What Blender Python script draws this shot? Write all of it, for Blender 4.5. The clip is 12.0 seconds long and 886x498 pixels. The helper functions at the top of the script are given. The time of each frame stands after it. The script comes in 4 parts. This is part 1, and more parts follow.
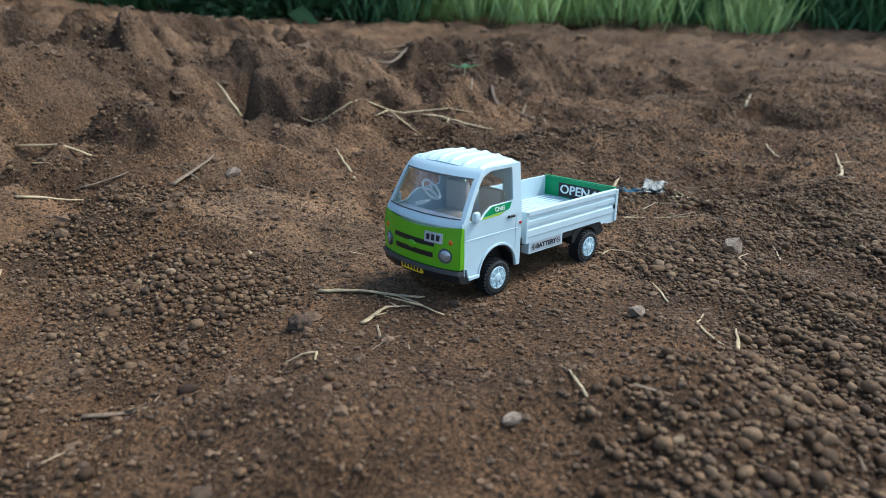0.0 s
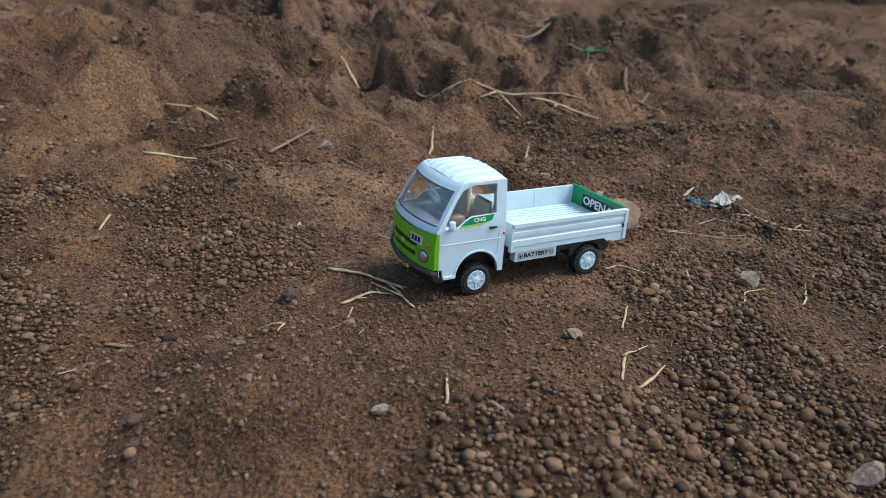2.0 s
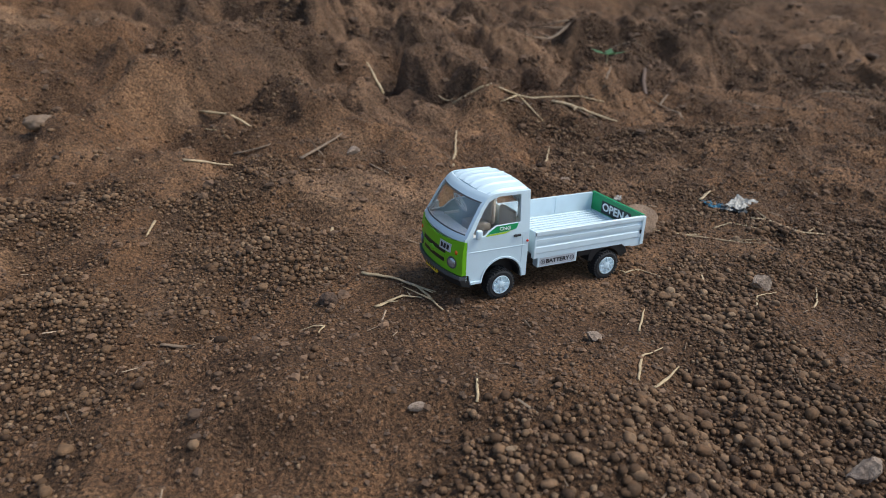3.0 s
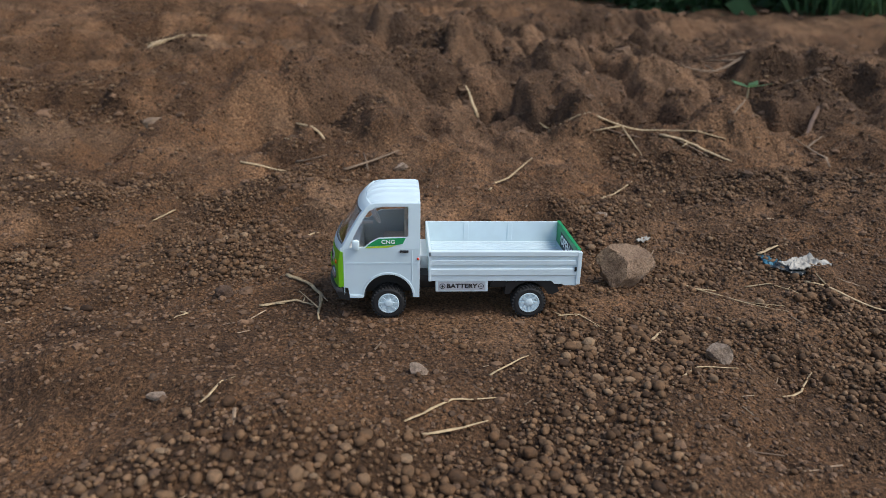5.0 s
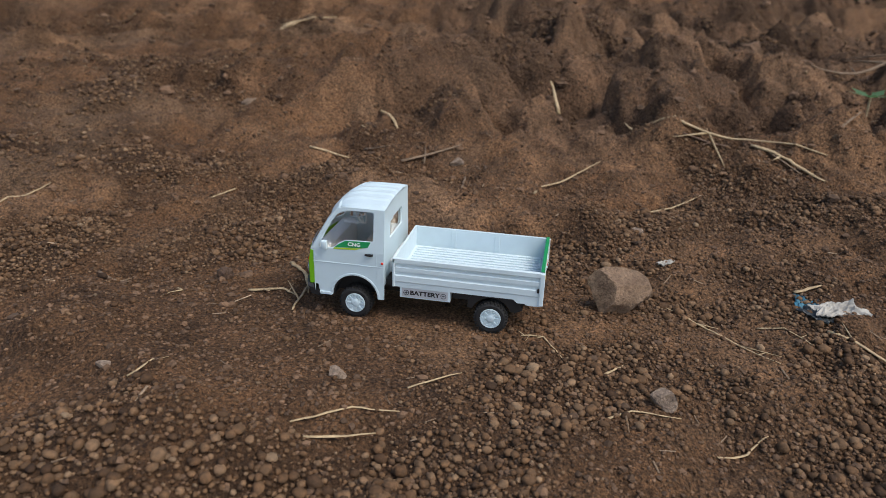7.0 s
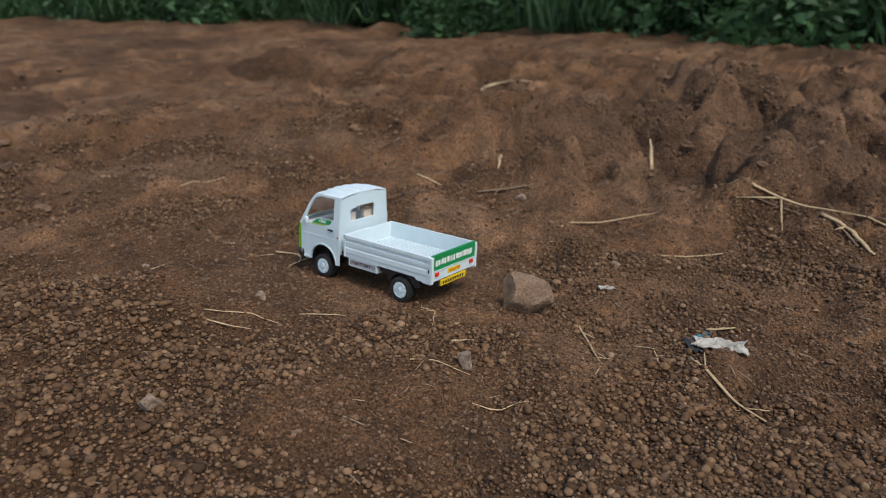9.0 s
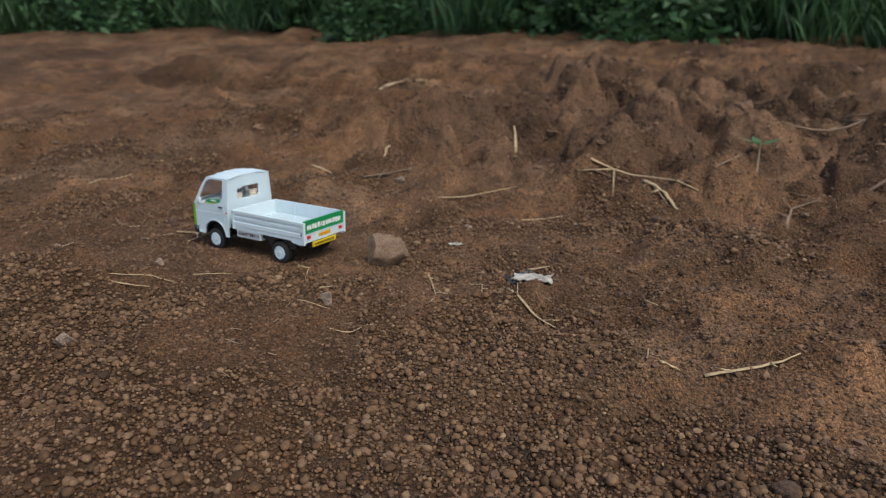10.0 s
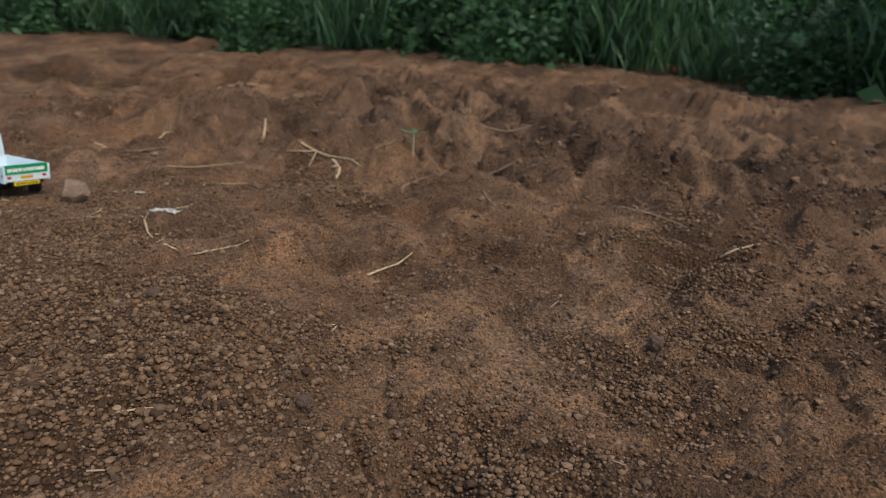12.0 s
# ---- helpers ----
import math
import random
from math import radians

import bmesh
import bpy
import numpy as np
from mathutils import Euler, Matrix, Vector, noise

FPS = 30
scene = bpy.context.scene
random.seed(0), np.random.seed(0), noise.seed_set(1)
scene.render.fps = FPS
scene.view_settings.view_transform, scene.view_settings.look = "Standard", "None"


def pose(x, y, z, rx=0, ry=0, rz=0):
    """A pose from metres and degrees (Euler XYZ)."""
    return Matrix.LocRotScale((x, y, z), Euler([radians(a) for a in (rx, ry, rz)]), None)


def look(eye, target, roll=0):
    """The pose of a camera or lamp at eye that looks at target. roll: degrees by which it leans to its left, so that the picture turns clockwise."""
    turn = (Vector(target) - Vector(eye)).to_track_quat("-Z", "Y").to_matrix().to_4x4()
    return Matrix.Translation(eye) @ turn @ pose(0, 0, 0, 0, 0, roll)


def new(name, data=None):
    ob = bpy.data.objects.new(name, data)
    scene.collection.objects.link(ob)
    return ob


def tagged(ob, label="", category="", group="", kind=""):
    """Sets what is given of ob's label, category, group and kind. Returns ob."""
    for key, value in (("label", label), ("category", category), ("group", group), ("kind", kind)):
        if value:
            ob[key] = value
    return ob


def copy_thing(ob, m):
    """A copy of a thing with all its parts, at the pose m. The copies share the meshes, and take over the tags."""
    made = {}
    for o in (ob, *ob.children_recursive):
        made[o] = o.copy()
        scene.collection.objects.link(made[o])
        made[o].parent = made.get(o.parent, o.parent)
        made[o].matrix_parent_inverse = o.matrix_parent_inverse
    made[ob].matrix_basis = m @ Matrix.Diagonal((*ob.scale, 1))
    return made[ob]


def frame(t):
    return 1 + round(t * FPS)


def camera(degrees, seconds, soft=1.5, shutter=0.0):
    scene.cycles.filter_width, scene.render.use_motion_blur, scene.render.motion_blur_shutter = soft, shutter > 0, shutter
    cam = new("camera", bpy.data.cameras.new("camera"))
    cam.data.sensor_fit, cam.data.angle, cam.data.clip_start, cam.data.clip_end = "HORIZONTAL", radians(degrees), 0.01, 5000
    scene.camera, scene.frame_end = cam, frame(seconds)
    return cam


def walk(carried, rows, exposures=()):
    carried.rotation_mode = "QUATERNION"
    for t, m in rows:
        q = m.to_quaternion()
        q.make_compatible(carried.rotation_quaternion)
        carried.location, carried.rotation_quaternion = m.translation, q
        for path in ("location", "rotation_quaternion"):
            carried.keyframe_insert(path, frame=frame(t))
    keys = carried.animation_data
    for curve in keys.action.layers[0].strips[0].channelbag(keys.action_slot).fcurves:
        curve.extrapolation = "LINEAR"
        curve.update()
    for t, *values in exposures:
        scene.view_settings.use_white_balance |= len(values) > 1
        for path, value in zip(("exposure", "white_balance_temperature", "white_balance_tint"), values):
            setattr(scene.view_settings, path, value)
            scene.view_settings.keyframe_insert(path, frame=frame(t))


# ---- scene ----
# The camera circles the toy truck at a few hand's widths, from its front round to its tail.
cam = camera(66.33, 12.0, soft=0.75)
cam.data.dof.use_dof, cam.data.dof.focus_distance, cam.data.dof.aperture_fstop = True, 0.37, 13.5


def aim(eye, heading, pitch, roll):
    h, p = radians(heading), radians(pitch)
    way = Vector((math.cos(h) * math.cos(p), math.sin(h) * math.cos(p), math.sin(p)))
    return look(eye, Vector(eye) + way, roll)


PATH = [
    (0.0, (0.2888, 0.2490, 0.1305), -133.57, -17.71, 0.53),
    (0.5, (0.2912, 0.2551, 0.1293), -131.68, -18.00, 3.29),
    (1.0, (0.2684, 0.2726, 0.1409), -130.27, -17.74, 0.60),
    (1.5, (0.2560, 0.2895, 0.1605), -126.18, -21.01, -0.46),
    (2.0, (0.2245, 0.3337, 0.1715), -117.97, -21.99, 2.78),
    (2.5, (0.2413, 0.3474, 0.1863), -117.78, -22.35, 2.16),
    (4.5, (0.1290, 0.3641, 0.1895), -101.64, -22.88, 1.15),
    (5.0, (0.0333, 0.3812, 0.1700), -93.79, -19.88, 1.27),
    (5.5, (-0.0094, 0.3557, 0.2068), -85.77, -25.18, 4.75),
    (6.0, (0.0105, 0.3791, 0.1762), -83.81, -20.00, 2.12),
    (6.5, (0.0056, 0.3749, 0.1955), -86.62, -22.88, 1.76),
    (7.0, (-0.0752, 0.3723, 0.1916), -79.49, -22.15, 1.84),
    (7.5, (-0.1787, 0.3747, 0.1902), -68.50, -20.42, 2.86),
    (9.5, (-0.3844, 0.4132, 0.1887), -53.81, -16.77, 2.36),
    (10.0, (-0.4524, 0.4537, 0.1907), -60.02, -16.93, 1.13),
    (10.5, (-0.5562, 0.4392, 0.1962), -59.05, -16.99, 3.33),
    (11.0, (-0.6783, 0.4452, 0.1902), -59.37, -16.22, 3.56),
    (11.5, (-0.7951, 0.4878, 0.1837), -61.93, -14.97, 4.04),
    (12.0, (-0.8901, 0.5006, 0.1907), -63.56, -15.21, 3.79),
]
walk(cam, [(t, aim(eye, heading, pitch, roll)) for t, eye, heading, pitch, roll in PATH],
     exposures=((0.0, 0.85, 5800, -1.0), (1.0, 0.81, 5880, 0.0), (2.5, 0.57, 6250, 7.0), (5.5, 0.36, 6550, 10.0), (7.5, 0.30, 6700, 11.0), (9.5, 0.25, 6750, 11.0), (12.0, 0.30, 6700, 10.0)))

# ---- light: an overcast evening sky ----
world = bpy.data.worlds.new("world")
scene.world = world
world.use_nodes = True
wn = world.node_tree.nodes
sky = wn.new("ShaderNodeTexSky")
sky.sky_type, sky.sun_disc = "NISHITA", False
sky.sun_elevation, sky.sun_rotation = radians(50), radians(-45)
sky.dust_density, sky.air_density = 1.2, 1.0
wn["Background"].inputs["Strength"].default_value = 0.148
world.node_tree.links.new(sky.outputs["Color"], wn["Background"].inputs["Color"])
sun_data = bpy.data.lights.new("sun", "SUN")
sun_data.energy, sun_data.angle, sun_data.color = 2.45, radians(28), (1.0, 0.95, 0.88)
sun = new("sun", sun_data)
sun.matrix_world = look((0, 0, 5), Vector((0, 0, 5)) - Vector((-0.48, 0.12, 0.76)))


# ---- materials ----
def material(name, rough=0.5, metal=0.0):
    m = bpy.data.materials.new(name)
    m.use_nodes = True
    b = m.node_tree.nodes["Principled BSDF"]
    b.inputs["Roughness"].default_value, b.inputs["Metallic"].default_value = rough, metal
    return m, m.node_tree.nodes, m.node_tree.links, b


def noise_node(nodes, links, scale, detail=4.0, rough=0.6, coords="Object"):
    tc = nodes.new("ShaderNodeTexCoord")
    n = nodes.new("ShaderNodeTexNoise")
    n.inputs["Scale"].default_value, n.inputs["Detail"].default_value, n.inputs["Roughness"].default_value = scale, detail, rough
    links.new(tc.outputs[coords], n.inputs["Vector"])
    return n.outputs["Fac"]


def ramp(nodes, links, fac, *stops):
    r = nodes.new("ShaderNodeValToRGB")
    e = r.color_ramp.elements
    while len(e) < len(stops):
        e.new(0.5)
    for el, (p, c) in zip(e, stops):
        el.position, el.color = p, (*c, 1)
    links.new(fac, r.inputs["Fac"])
    return r.outputs["Color"]


def mixed(nodes, links, fac, a, b, mode="MIX"):
    m = nodes.new("ShaderNodeMix")
    m.data_type, m.blend_type = "RGBA", mode
    for key, v in ((0, fac), (6, a), (7, b)):
        if isinstance(v, (int, float)):
            m.inputs[key].default_value = v
        elif isinstance(v, tuple):
            m.inputs[key].default_value = (*v, 1)
        else:
            links.new(v, m.inputs[key])
    return m.outputs[2]


def bump(nodes, links, b, height, strength, distance):
    n = nodes.new("ShaderNodeBump")
    n.inputs["Strength"].default_value, n.inputs["Distance"].default_value = strength, distance
    links.new(height, n.inputs["Height"])
    links.new(n.outputs["Normal"], b.inputs["Normal"])


def plain(name, colour, rough=0.5, metal=0.0, wear=0.12, scale=180.0, relief=0.15):
    """A paint or plastic with faint grime and a fine grain."""
    m, n, l, b = material(name, rough, metal)
    fac = noise_node(n, l, scale)
    dark = tuple(c * (1 - wear) for c in colour)
    l.new(ramp(n, l, fac, (0.35, dark), (0.62, colour)), b.inputs["Base Color"])
    if relief:
        bump(n, l, b, noise_node(n, l, scale * 12, 2), relief, 0.0002)
    return m


def soil_material():
    m, n, l, b = material("soil", 0.95)
    b.inputs["Specular IOR Level"].default_value = 0.2

    def painted(name):
        at = n.new("ShaderNodeAttribute")
        at.attribute_name = name
        return at.outputs["Fac"]
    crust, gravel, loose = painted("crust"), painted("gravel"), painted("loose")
    big = noise_node(n, l, 3.2, 5, 0.6)
    mid = noise_node(n, l, 22, 6, 0.62)
    fine = noise_node(n, l, 560, 4, 0.7)
    base = ramp(n, l, big, (0.36, (0.122, 0.069, 0.038)), (0.46, (0.158, 0.086, 0.044)), (0.54, (0.172, 0.093, 0.047)), (0.64, (0.200, 0.122, 0.070)))
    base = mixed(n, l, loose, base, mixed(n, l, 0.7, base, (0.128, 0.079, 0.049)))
    base = mixed(n, l, crust, base, mixed(n, l, 0.30, base, (0.235, 0.140, 0.078)))
    spots = ramp(n, l, mid, (0.34, (0.62, 0.62, 0.63)), (0.5, (1.0, 1.0, 1.0)), (0.66, (1.34, 1.30, 1.26)))
    col = mixed(n, l, 1.0, base, spots, "MULTIPLY")
    grains = ramp(n, l, fine, (0.36, (0.30, 0.30, 0.31)), (0.5, (0.96, 0.96, 0.96)), (0.64, (1.85, 1.76, 1.68)))
    col = mixed(n, l, 0.9, col, grains, "MULTIPLY")
    # dark gravelly soil; the shade between pebbles is put into this colour too
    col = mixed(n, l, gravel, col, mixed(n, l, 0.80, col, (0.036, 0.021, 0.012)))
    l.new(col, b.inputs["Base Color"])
    vor = n.new("ShaderNodeTexVoronoi")
    vor.inputs["Scale"].default_value = 260
    tc = n.new("ShaderNodeTexCoord")
    l.new(tc.outputs["Object"], vor.inputs["Vector"])
    add = n.new("ShaderNodeMath")
    add.operation = "MULTIPLY_ADD"
    l.new(vor.outputs["Distance"], add.inputs[0])
    add.inputs[1].default_value = -0.7
    l.new(fine, add.inputs[2])
    lumps = n.new("ShaderNodeMath")
    lumps.operation = "MULTIPLY_ADD"
    l.new(noise_node(n, l, 95, 6, 0.68), lumps.inputs[0])
    lumps.inputs[1].default_value = 3.0
    l.new(add.outputs[0], lumps.inputs[2])
    relief = n.new("ShaderNodeMapRange")
    l.new(crust, relief.inputs["Value"])
    relief.inputs["To Min"].default_value, relief.inputs["To Max"].default_value = 1.0, 0.75
    bump(n, l, b, lumps.outputs[0], 1.0, 0.0042)
    l.new(relief.outputs["Result"], b.inputs["Normal"].links[0].from_node.inputs["Strength"])
    return m


def pebble_material():
    m, n, l, b = material("laterite_gravel", 0.82)
    b.inputs["Specular IOR Level"].default_value = 0.25
    g = n.new("ShaderNodeNewGeometry")
    col = ramp(n, l, g.outputs["Random Per Island"], (0.0, (0.042, 0.024, 0.013)), (0.35, (0.100, 0.057, 0.029)), (0.7, (0.140, 0.083, 0.044)), (0.96, (0.175, 0.112, 0.065)), (1.0, (0.24, 0.165, 0.10)))
    dust = ramp(n, l, noise_node(n, l, 300, 4), (0.40, (0.8, 0.8, 0.8)), (0.66, (1.35, 1.25, 1.15)))
    l.new(mixed(n, l, 1.0, col, dust, "MULTIPLY"), b.inputs["Base Color"])
    bump(n, l, b, noise_node(n, l, 1300, 3), 0.5, 0.0006)
    return m


def stone_material(name, lo, hi):
    m, n, l, b = material(name, 0.9)
    col = ramp(n, l, noise_node(n, l, 60, 6, 0.7), (0.33, lo), (0.62, hi))
    spots = ramp(n, l, noise_node(n, l, 700, 3), (0.3, (0.6, 0.6, 0.6)), (0.6, (1.15, 1.12, 1.1)))
    l.new(mixed(n, l, 1.0, col, spots, "MULTIPLY"), b.inputs["Base Color"])
    bump(n, l, b, noise_node(n, l, 350, 6, 0.7), 0.8, 0.0025)
    return m


def plant_material(name, lo, hi, scale=40.0, rough=0.55, thin=0.0):
    m, n, l, b = material(name, rough)
    g = n.new("ShaderNodeNewGeometry")
    col = ramp(n, l, g.outputs["Random Per Island"], (0.0, lo), (1.0, hi))
    vein = ramp(n, l, noise_node(n, l, scale, 4), (0.3, (0.65, 0.65, 0.65)), (0.65, (1.2, 1.2, 1.2)))
    col = mixed(n, l, 1.0, col, vein, "MULTIPLY")
    l.new(col, b.inputs["Base Color"])
    if thin:
        # thin leaves let part of the light through
        glow, mix = n.new("ShaderNodeBsdfTranslucent"), n.new("ShaderNodeMixShader")
        l.new(col, glow.inputs["Color"])
        mix.inputs["Fac"].default_value = thin
        l.new(b.outputs[0], mix.inputs[1])
        l.new(glow.outputs[0], mix.inputs[2])
        l.new(mix.outputs[0], n["Material Output"].inputs["Surface"])
    return m


def glass_material(name, tint, rough):
    m, n, l, b = material(name, rough)
    b.inputs["Base Color"].default_value = (*tint, 1)
    b.inputs["Transmission Weight"].default_value = 1.0
    b.inputs["IOR"].default_value = 1.5
    return m


SOIL, GRAVEL = soil_material(), pebble_material()
CRUMB = plant_material("earth_crumb", (0.070, 0.041, 0.023), (0.180, 0.104, 0.058), 200, 0.95)
ROCK = stone_material("rock", (0.12, 0.074, 0.044), (0.27, 0.185, 0.120))
PALE = stone_material("pale_stone", (0.17, 0.118, 0.082), (0.37, 0.285, 0.21))
CLOD = stone_material("clod", (0.055, 0.033, 0.020), (0.120, 0.070, 0.042))
STRAW = plant_material("straw", (0.32, 0.22, 0.11), (0.58, 0.45, 0.27), 300, 0.6)
DULL = plant_material("weathered_straw", (0.15, 0.095, 0.055), (0.30, 0.21, 0.13), 300, 0.7)
TWIG = plant_material("twig", (0.10, 0.06, 0.04), (0.16, 0.10, 0.06), 300, 0.8)
WHITE = plain("white_plastic", (0.56, 0.68, 0.72), 0.32, wear=0.05, scale=60, relief=0.04)
BEDWHITE = plain("bed_plastic", (0.60, 0.71, 0.745), 0.36, wear=0.06, scale=90, relief=0.06)
GREEN = plain("lime_plastic", (0.155, 0.42, 0.012), 0.35, wear=0.08, scale=90, relief=0.05)
STICKER = plain("green_sticker", (0.004, 0.25, 0.075), 0.38, wear=0.1, scale=140, relief=0.05)
YELLOW = plain("yellow_sticker", (0.72, 0.50, 0.02), 0.4, wear=0.08, relief=0.05)
LIME = plain("lime_sticker", (0.38, 0.55, 0.03), 0.4, wear=0.08, relief=0.05)
SILVER = plain("silver_sticker", (0.48, 0.50, 0.52), 0.3, wear=0.08, relief=0.05)
BLACK = plain("black_plastic", (0.012, 0.012, 0.013), 0.5, wear=0.3)
TYRE = plain("rubber", (0.014, 0.014, 0.014), 0.75, wear=0.35, scale=250, relief=0.3)
GREY = plain("grey_plastic", (0.07, 0.075, 0.08), 0.45, wear=0.15)
INK = plain("ink", (0.010, 0.010, 0.011), 0.5, wear=0.1, relief=0)
LETTER = plain("white_print", (0.80, 0.82, 0.80), 0.45, wear=0.05, relief=0)
RED = plain("red_lens", (0.62, 0.035, 0.02), 0.25, wear=0.1, relief=0)
ORANGE = plain("orange_lens", (0.70, 0.14, 0.02), 0.25, wear=0.1, relief=0)
CHROME = plain("lamp_silver", (0.42, 0.45, 0.46), 0.25, 0.6, wear=0.15, relief=0.1)
CREAM = plain("cream_plastic", (0.56, 0.50, 0.43), 0.5, wear=0.1)
INTERIOR = plain("interior_plastic", (0.80, 0.80, 0.79), 0.45, wear=0.1)
GLASS = glass_material("clear_plastic", (0.98, 0.985, 0.985), 0.04)
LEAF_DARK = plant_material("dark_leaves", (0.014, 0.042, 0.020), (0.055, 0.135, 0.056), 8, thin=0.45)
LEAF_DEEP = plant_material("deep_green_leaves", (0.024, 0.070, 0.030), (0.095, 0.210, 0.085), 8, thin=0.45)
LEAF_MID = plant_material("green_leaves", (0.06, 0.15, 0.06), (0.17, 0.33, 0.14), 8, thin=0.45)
# paler leaves: the sunlight on them is put into the base colour
LEAF_SUN_TINT = plant_material("sun_tinted_leaves", (0.26, 0.38, 0.13), (0.50, 0.64, 0.30), 8, thin=0.45)
PLASTIC_BLUE = plain("blue_film", (0.03, 0.15, 0.22), 0.6, wear=0.4, scale=120)
PLASTIC_WHITE = plain("pale_film", (0.40, 0.38, 0.33), 0.7, wear=0.45, scale=120)
PLASTIC_DARK = plain("dark_film", (0.03, 0.035, 0.035), 0.35, wear=0.4, scale=120)


# ---- the ground ----
def lattice(ix, iy, seed):
    h = (ix.astype(np.int64) * 374761393 + iy.astype(np.int64) * 668265263 + seed * 1442695041) & 0xFFFFFFFF
    h = ((h ^ (h >> 13)) * 1274126177) & 0xFFFFFFFF
    return ((h ^ (h >> 16)) & 0xFFFF) / 65535.0


def smooth(a, lo, hi):
    u = np.clip((a - lo) / (hi - lo), 0, 1)
    return u * u * (3 - 2 * u)


def value_noise(x, y, scale, seed):
    """Smooth noise between -1 and 1 with features of about that many metres."""
    px, py = x / scale, y / scale
    ix, iy = np.floor(px), np.floor(py)
    u, v = px - ix, py - iy
    u, v = u * u * u * (u * (u * 6 - 15) + 10), v * v * v * (v * (v * 6 - 15) + 10)
    a, b = lattice(ix, iy, seed), lattice(ix + 1, iy, seed)
    c, d = lattice(ix, iy + 1, seed), lattice(ix + 1, iy + 1, seed)
    return 2 * ((a * (1 - u) + b * u) * (1 - v) + (c * (1 - u) + d * u) * v) - 1


def layered(x, y, scale, seed, octaves=4, gain=0.5):
    total, amp = 0, 1
    x, y = x + 0.45 * scale * value_noise(x, y, scale * 0.8, seed + 501), y + 0.45 * scale * value_noise(y, x, scale * 0.8, seed + 502)
    for k in range(octaves):
        c, s = math.cos(0.7 * k + 0.5), math.sin(0.7 * k + 0.5)
        total = total + amp * value_noise(c * x - s * y, s * x + c * y, scale, seed + k)
        scale, amp = scale * 0.5, amp * gain
    return total


def line_distance(x, y, ax, ay, bx, by):
    dx, dy = bx - ax, by - ay
    u = np.clip(((x - ax) * dx + (y - ay) * dy) / (dx * dx + dy * dy), 0, 1)
    return np.hypot(x - ax - u * dx, y - ay - u * dy)


def ridge(x, y, ragged, uneven, way, width, tall, steep=2.0):
    """A bank of earth (or, with a negative height, a rut) along the points of way."""
    d = np.full_like(x, 9.0)
    for a, b in zip(way, way[1:]):
        d = np.minimum(d, line_distance(x, y, *a, *b))
    d = np.maximum(d + 0.45 * width * ragged, 0)
    return tall * np.exp(-(d / width) ** steep) * (1 + 0.35 * uneven)


def cells(x, y, scale, seed):
    """Lumps on a jittered grid: how far a place lies inside its lump (0 in the gaps), and a random height of the lump."""
    px, py = x / scale, y / scale
    ix, iy = np.floor(px), np.floor(py)
    first, second, tall = np.full_like(px, 9.0), np.full_like(px, 9.0), np.zeros_like(px)
    for dx in (-1, 0, 1):
        for dy in (-1, 0, 1):
            cx, cy = ix + dx, iy + dy
            d = np.hypot(cx + 0.1 + 0.8 * lattice(cx, cy, seed) - px, cy + 0.1 + 0.8 * lattice(cx, cy, seed + 7) - py)
            closer = d < first
            second = np.where(closer, first, np.minimum(second, d))
            tall = np.where(closer, lattice(cx, cy, seed + 13), tall)
            first = np.minimum(first, d)
    return second - first, tall


def crust_mask(x, y):
    """Islands of trodden, dusty crust between the pebbles."""
    return smooth(layered(x, y, 0.12, 131, 5, 0.58), 0.0, 0.75)


def dug_mask(x, y):
    """Where the earth has been dug over beside the track."""
    edge = 0.07 * layered(x, y, 0.2, 137, 2)
    return smooth(-y + edge, 0.36, 0.47) * (1 - smooth(-y + edge, 1.0, 1.5)) * (1 - smooth(x + edge, 0.08, 0.30)) * (1 - 0.75 * smooth(-x + edge, 0.75, 1.0))


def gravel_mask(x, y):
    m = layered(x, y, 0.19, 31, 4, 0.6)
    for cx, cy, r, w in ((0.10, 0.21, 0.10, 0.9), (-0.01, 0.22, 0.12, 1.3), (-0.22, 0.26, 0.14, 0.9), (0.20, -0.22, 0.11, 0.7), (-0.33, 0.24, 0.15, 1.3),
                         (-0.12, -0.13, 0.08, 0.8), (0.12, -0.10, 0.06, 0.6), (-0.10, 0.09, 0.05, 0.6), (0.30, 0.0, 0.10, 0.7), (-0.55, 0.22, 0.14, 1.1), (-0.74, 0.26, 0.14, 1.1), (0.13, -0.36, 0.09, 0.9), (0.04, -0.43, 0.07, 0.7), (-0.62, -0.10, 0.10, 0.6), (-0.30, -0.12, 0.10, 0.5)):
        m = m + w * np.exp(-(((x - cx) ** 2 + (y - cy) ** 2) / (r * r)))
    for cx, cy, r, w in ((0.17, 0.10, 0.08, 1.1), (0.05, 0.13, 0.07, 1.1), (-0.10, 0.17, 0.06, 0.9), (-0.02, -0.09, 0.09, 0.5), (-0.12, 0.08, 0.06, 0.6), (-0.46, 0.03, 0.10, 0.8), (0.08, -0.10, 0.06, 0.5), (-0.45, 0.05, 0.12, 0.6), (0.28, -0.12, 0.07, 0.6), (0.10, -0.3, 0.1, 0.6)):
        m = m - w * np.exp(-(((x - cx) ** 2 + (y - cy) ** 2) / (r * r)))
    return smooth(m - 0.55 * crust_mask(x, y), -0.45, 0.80)


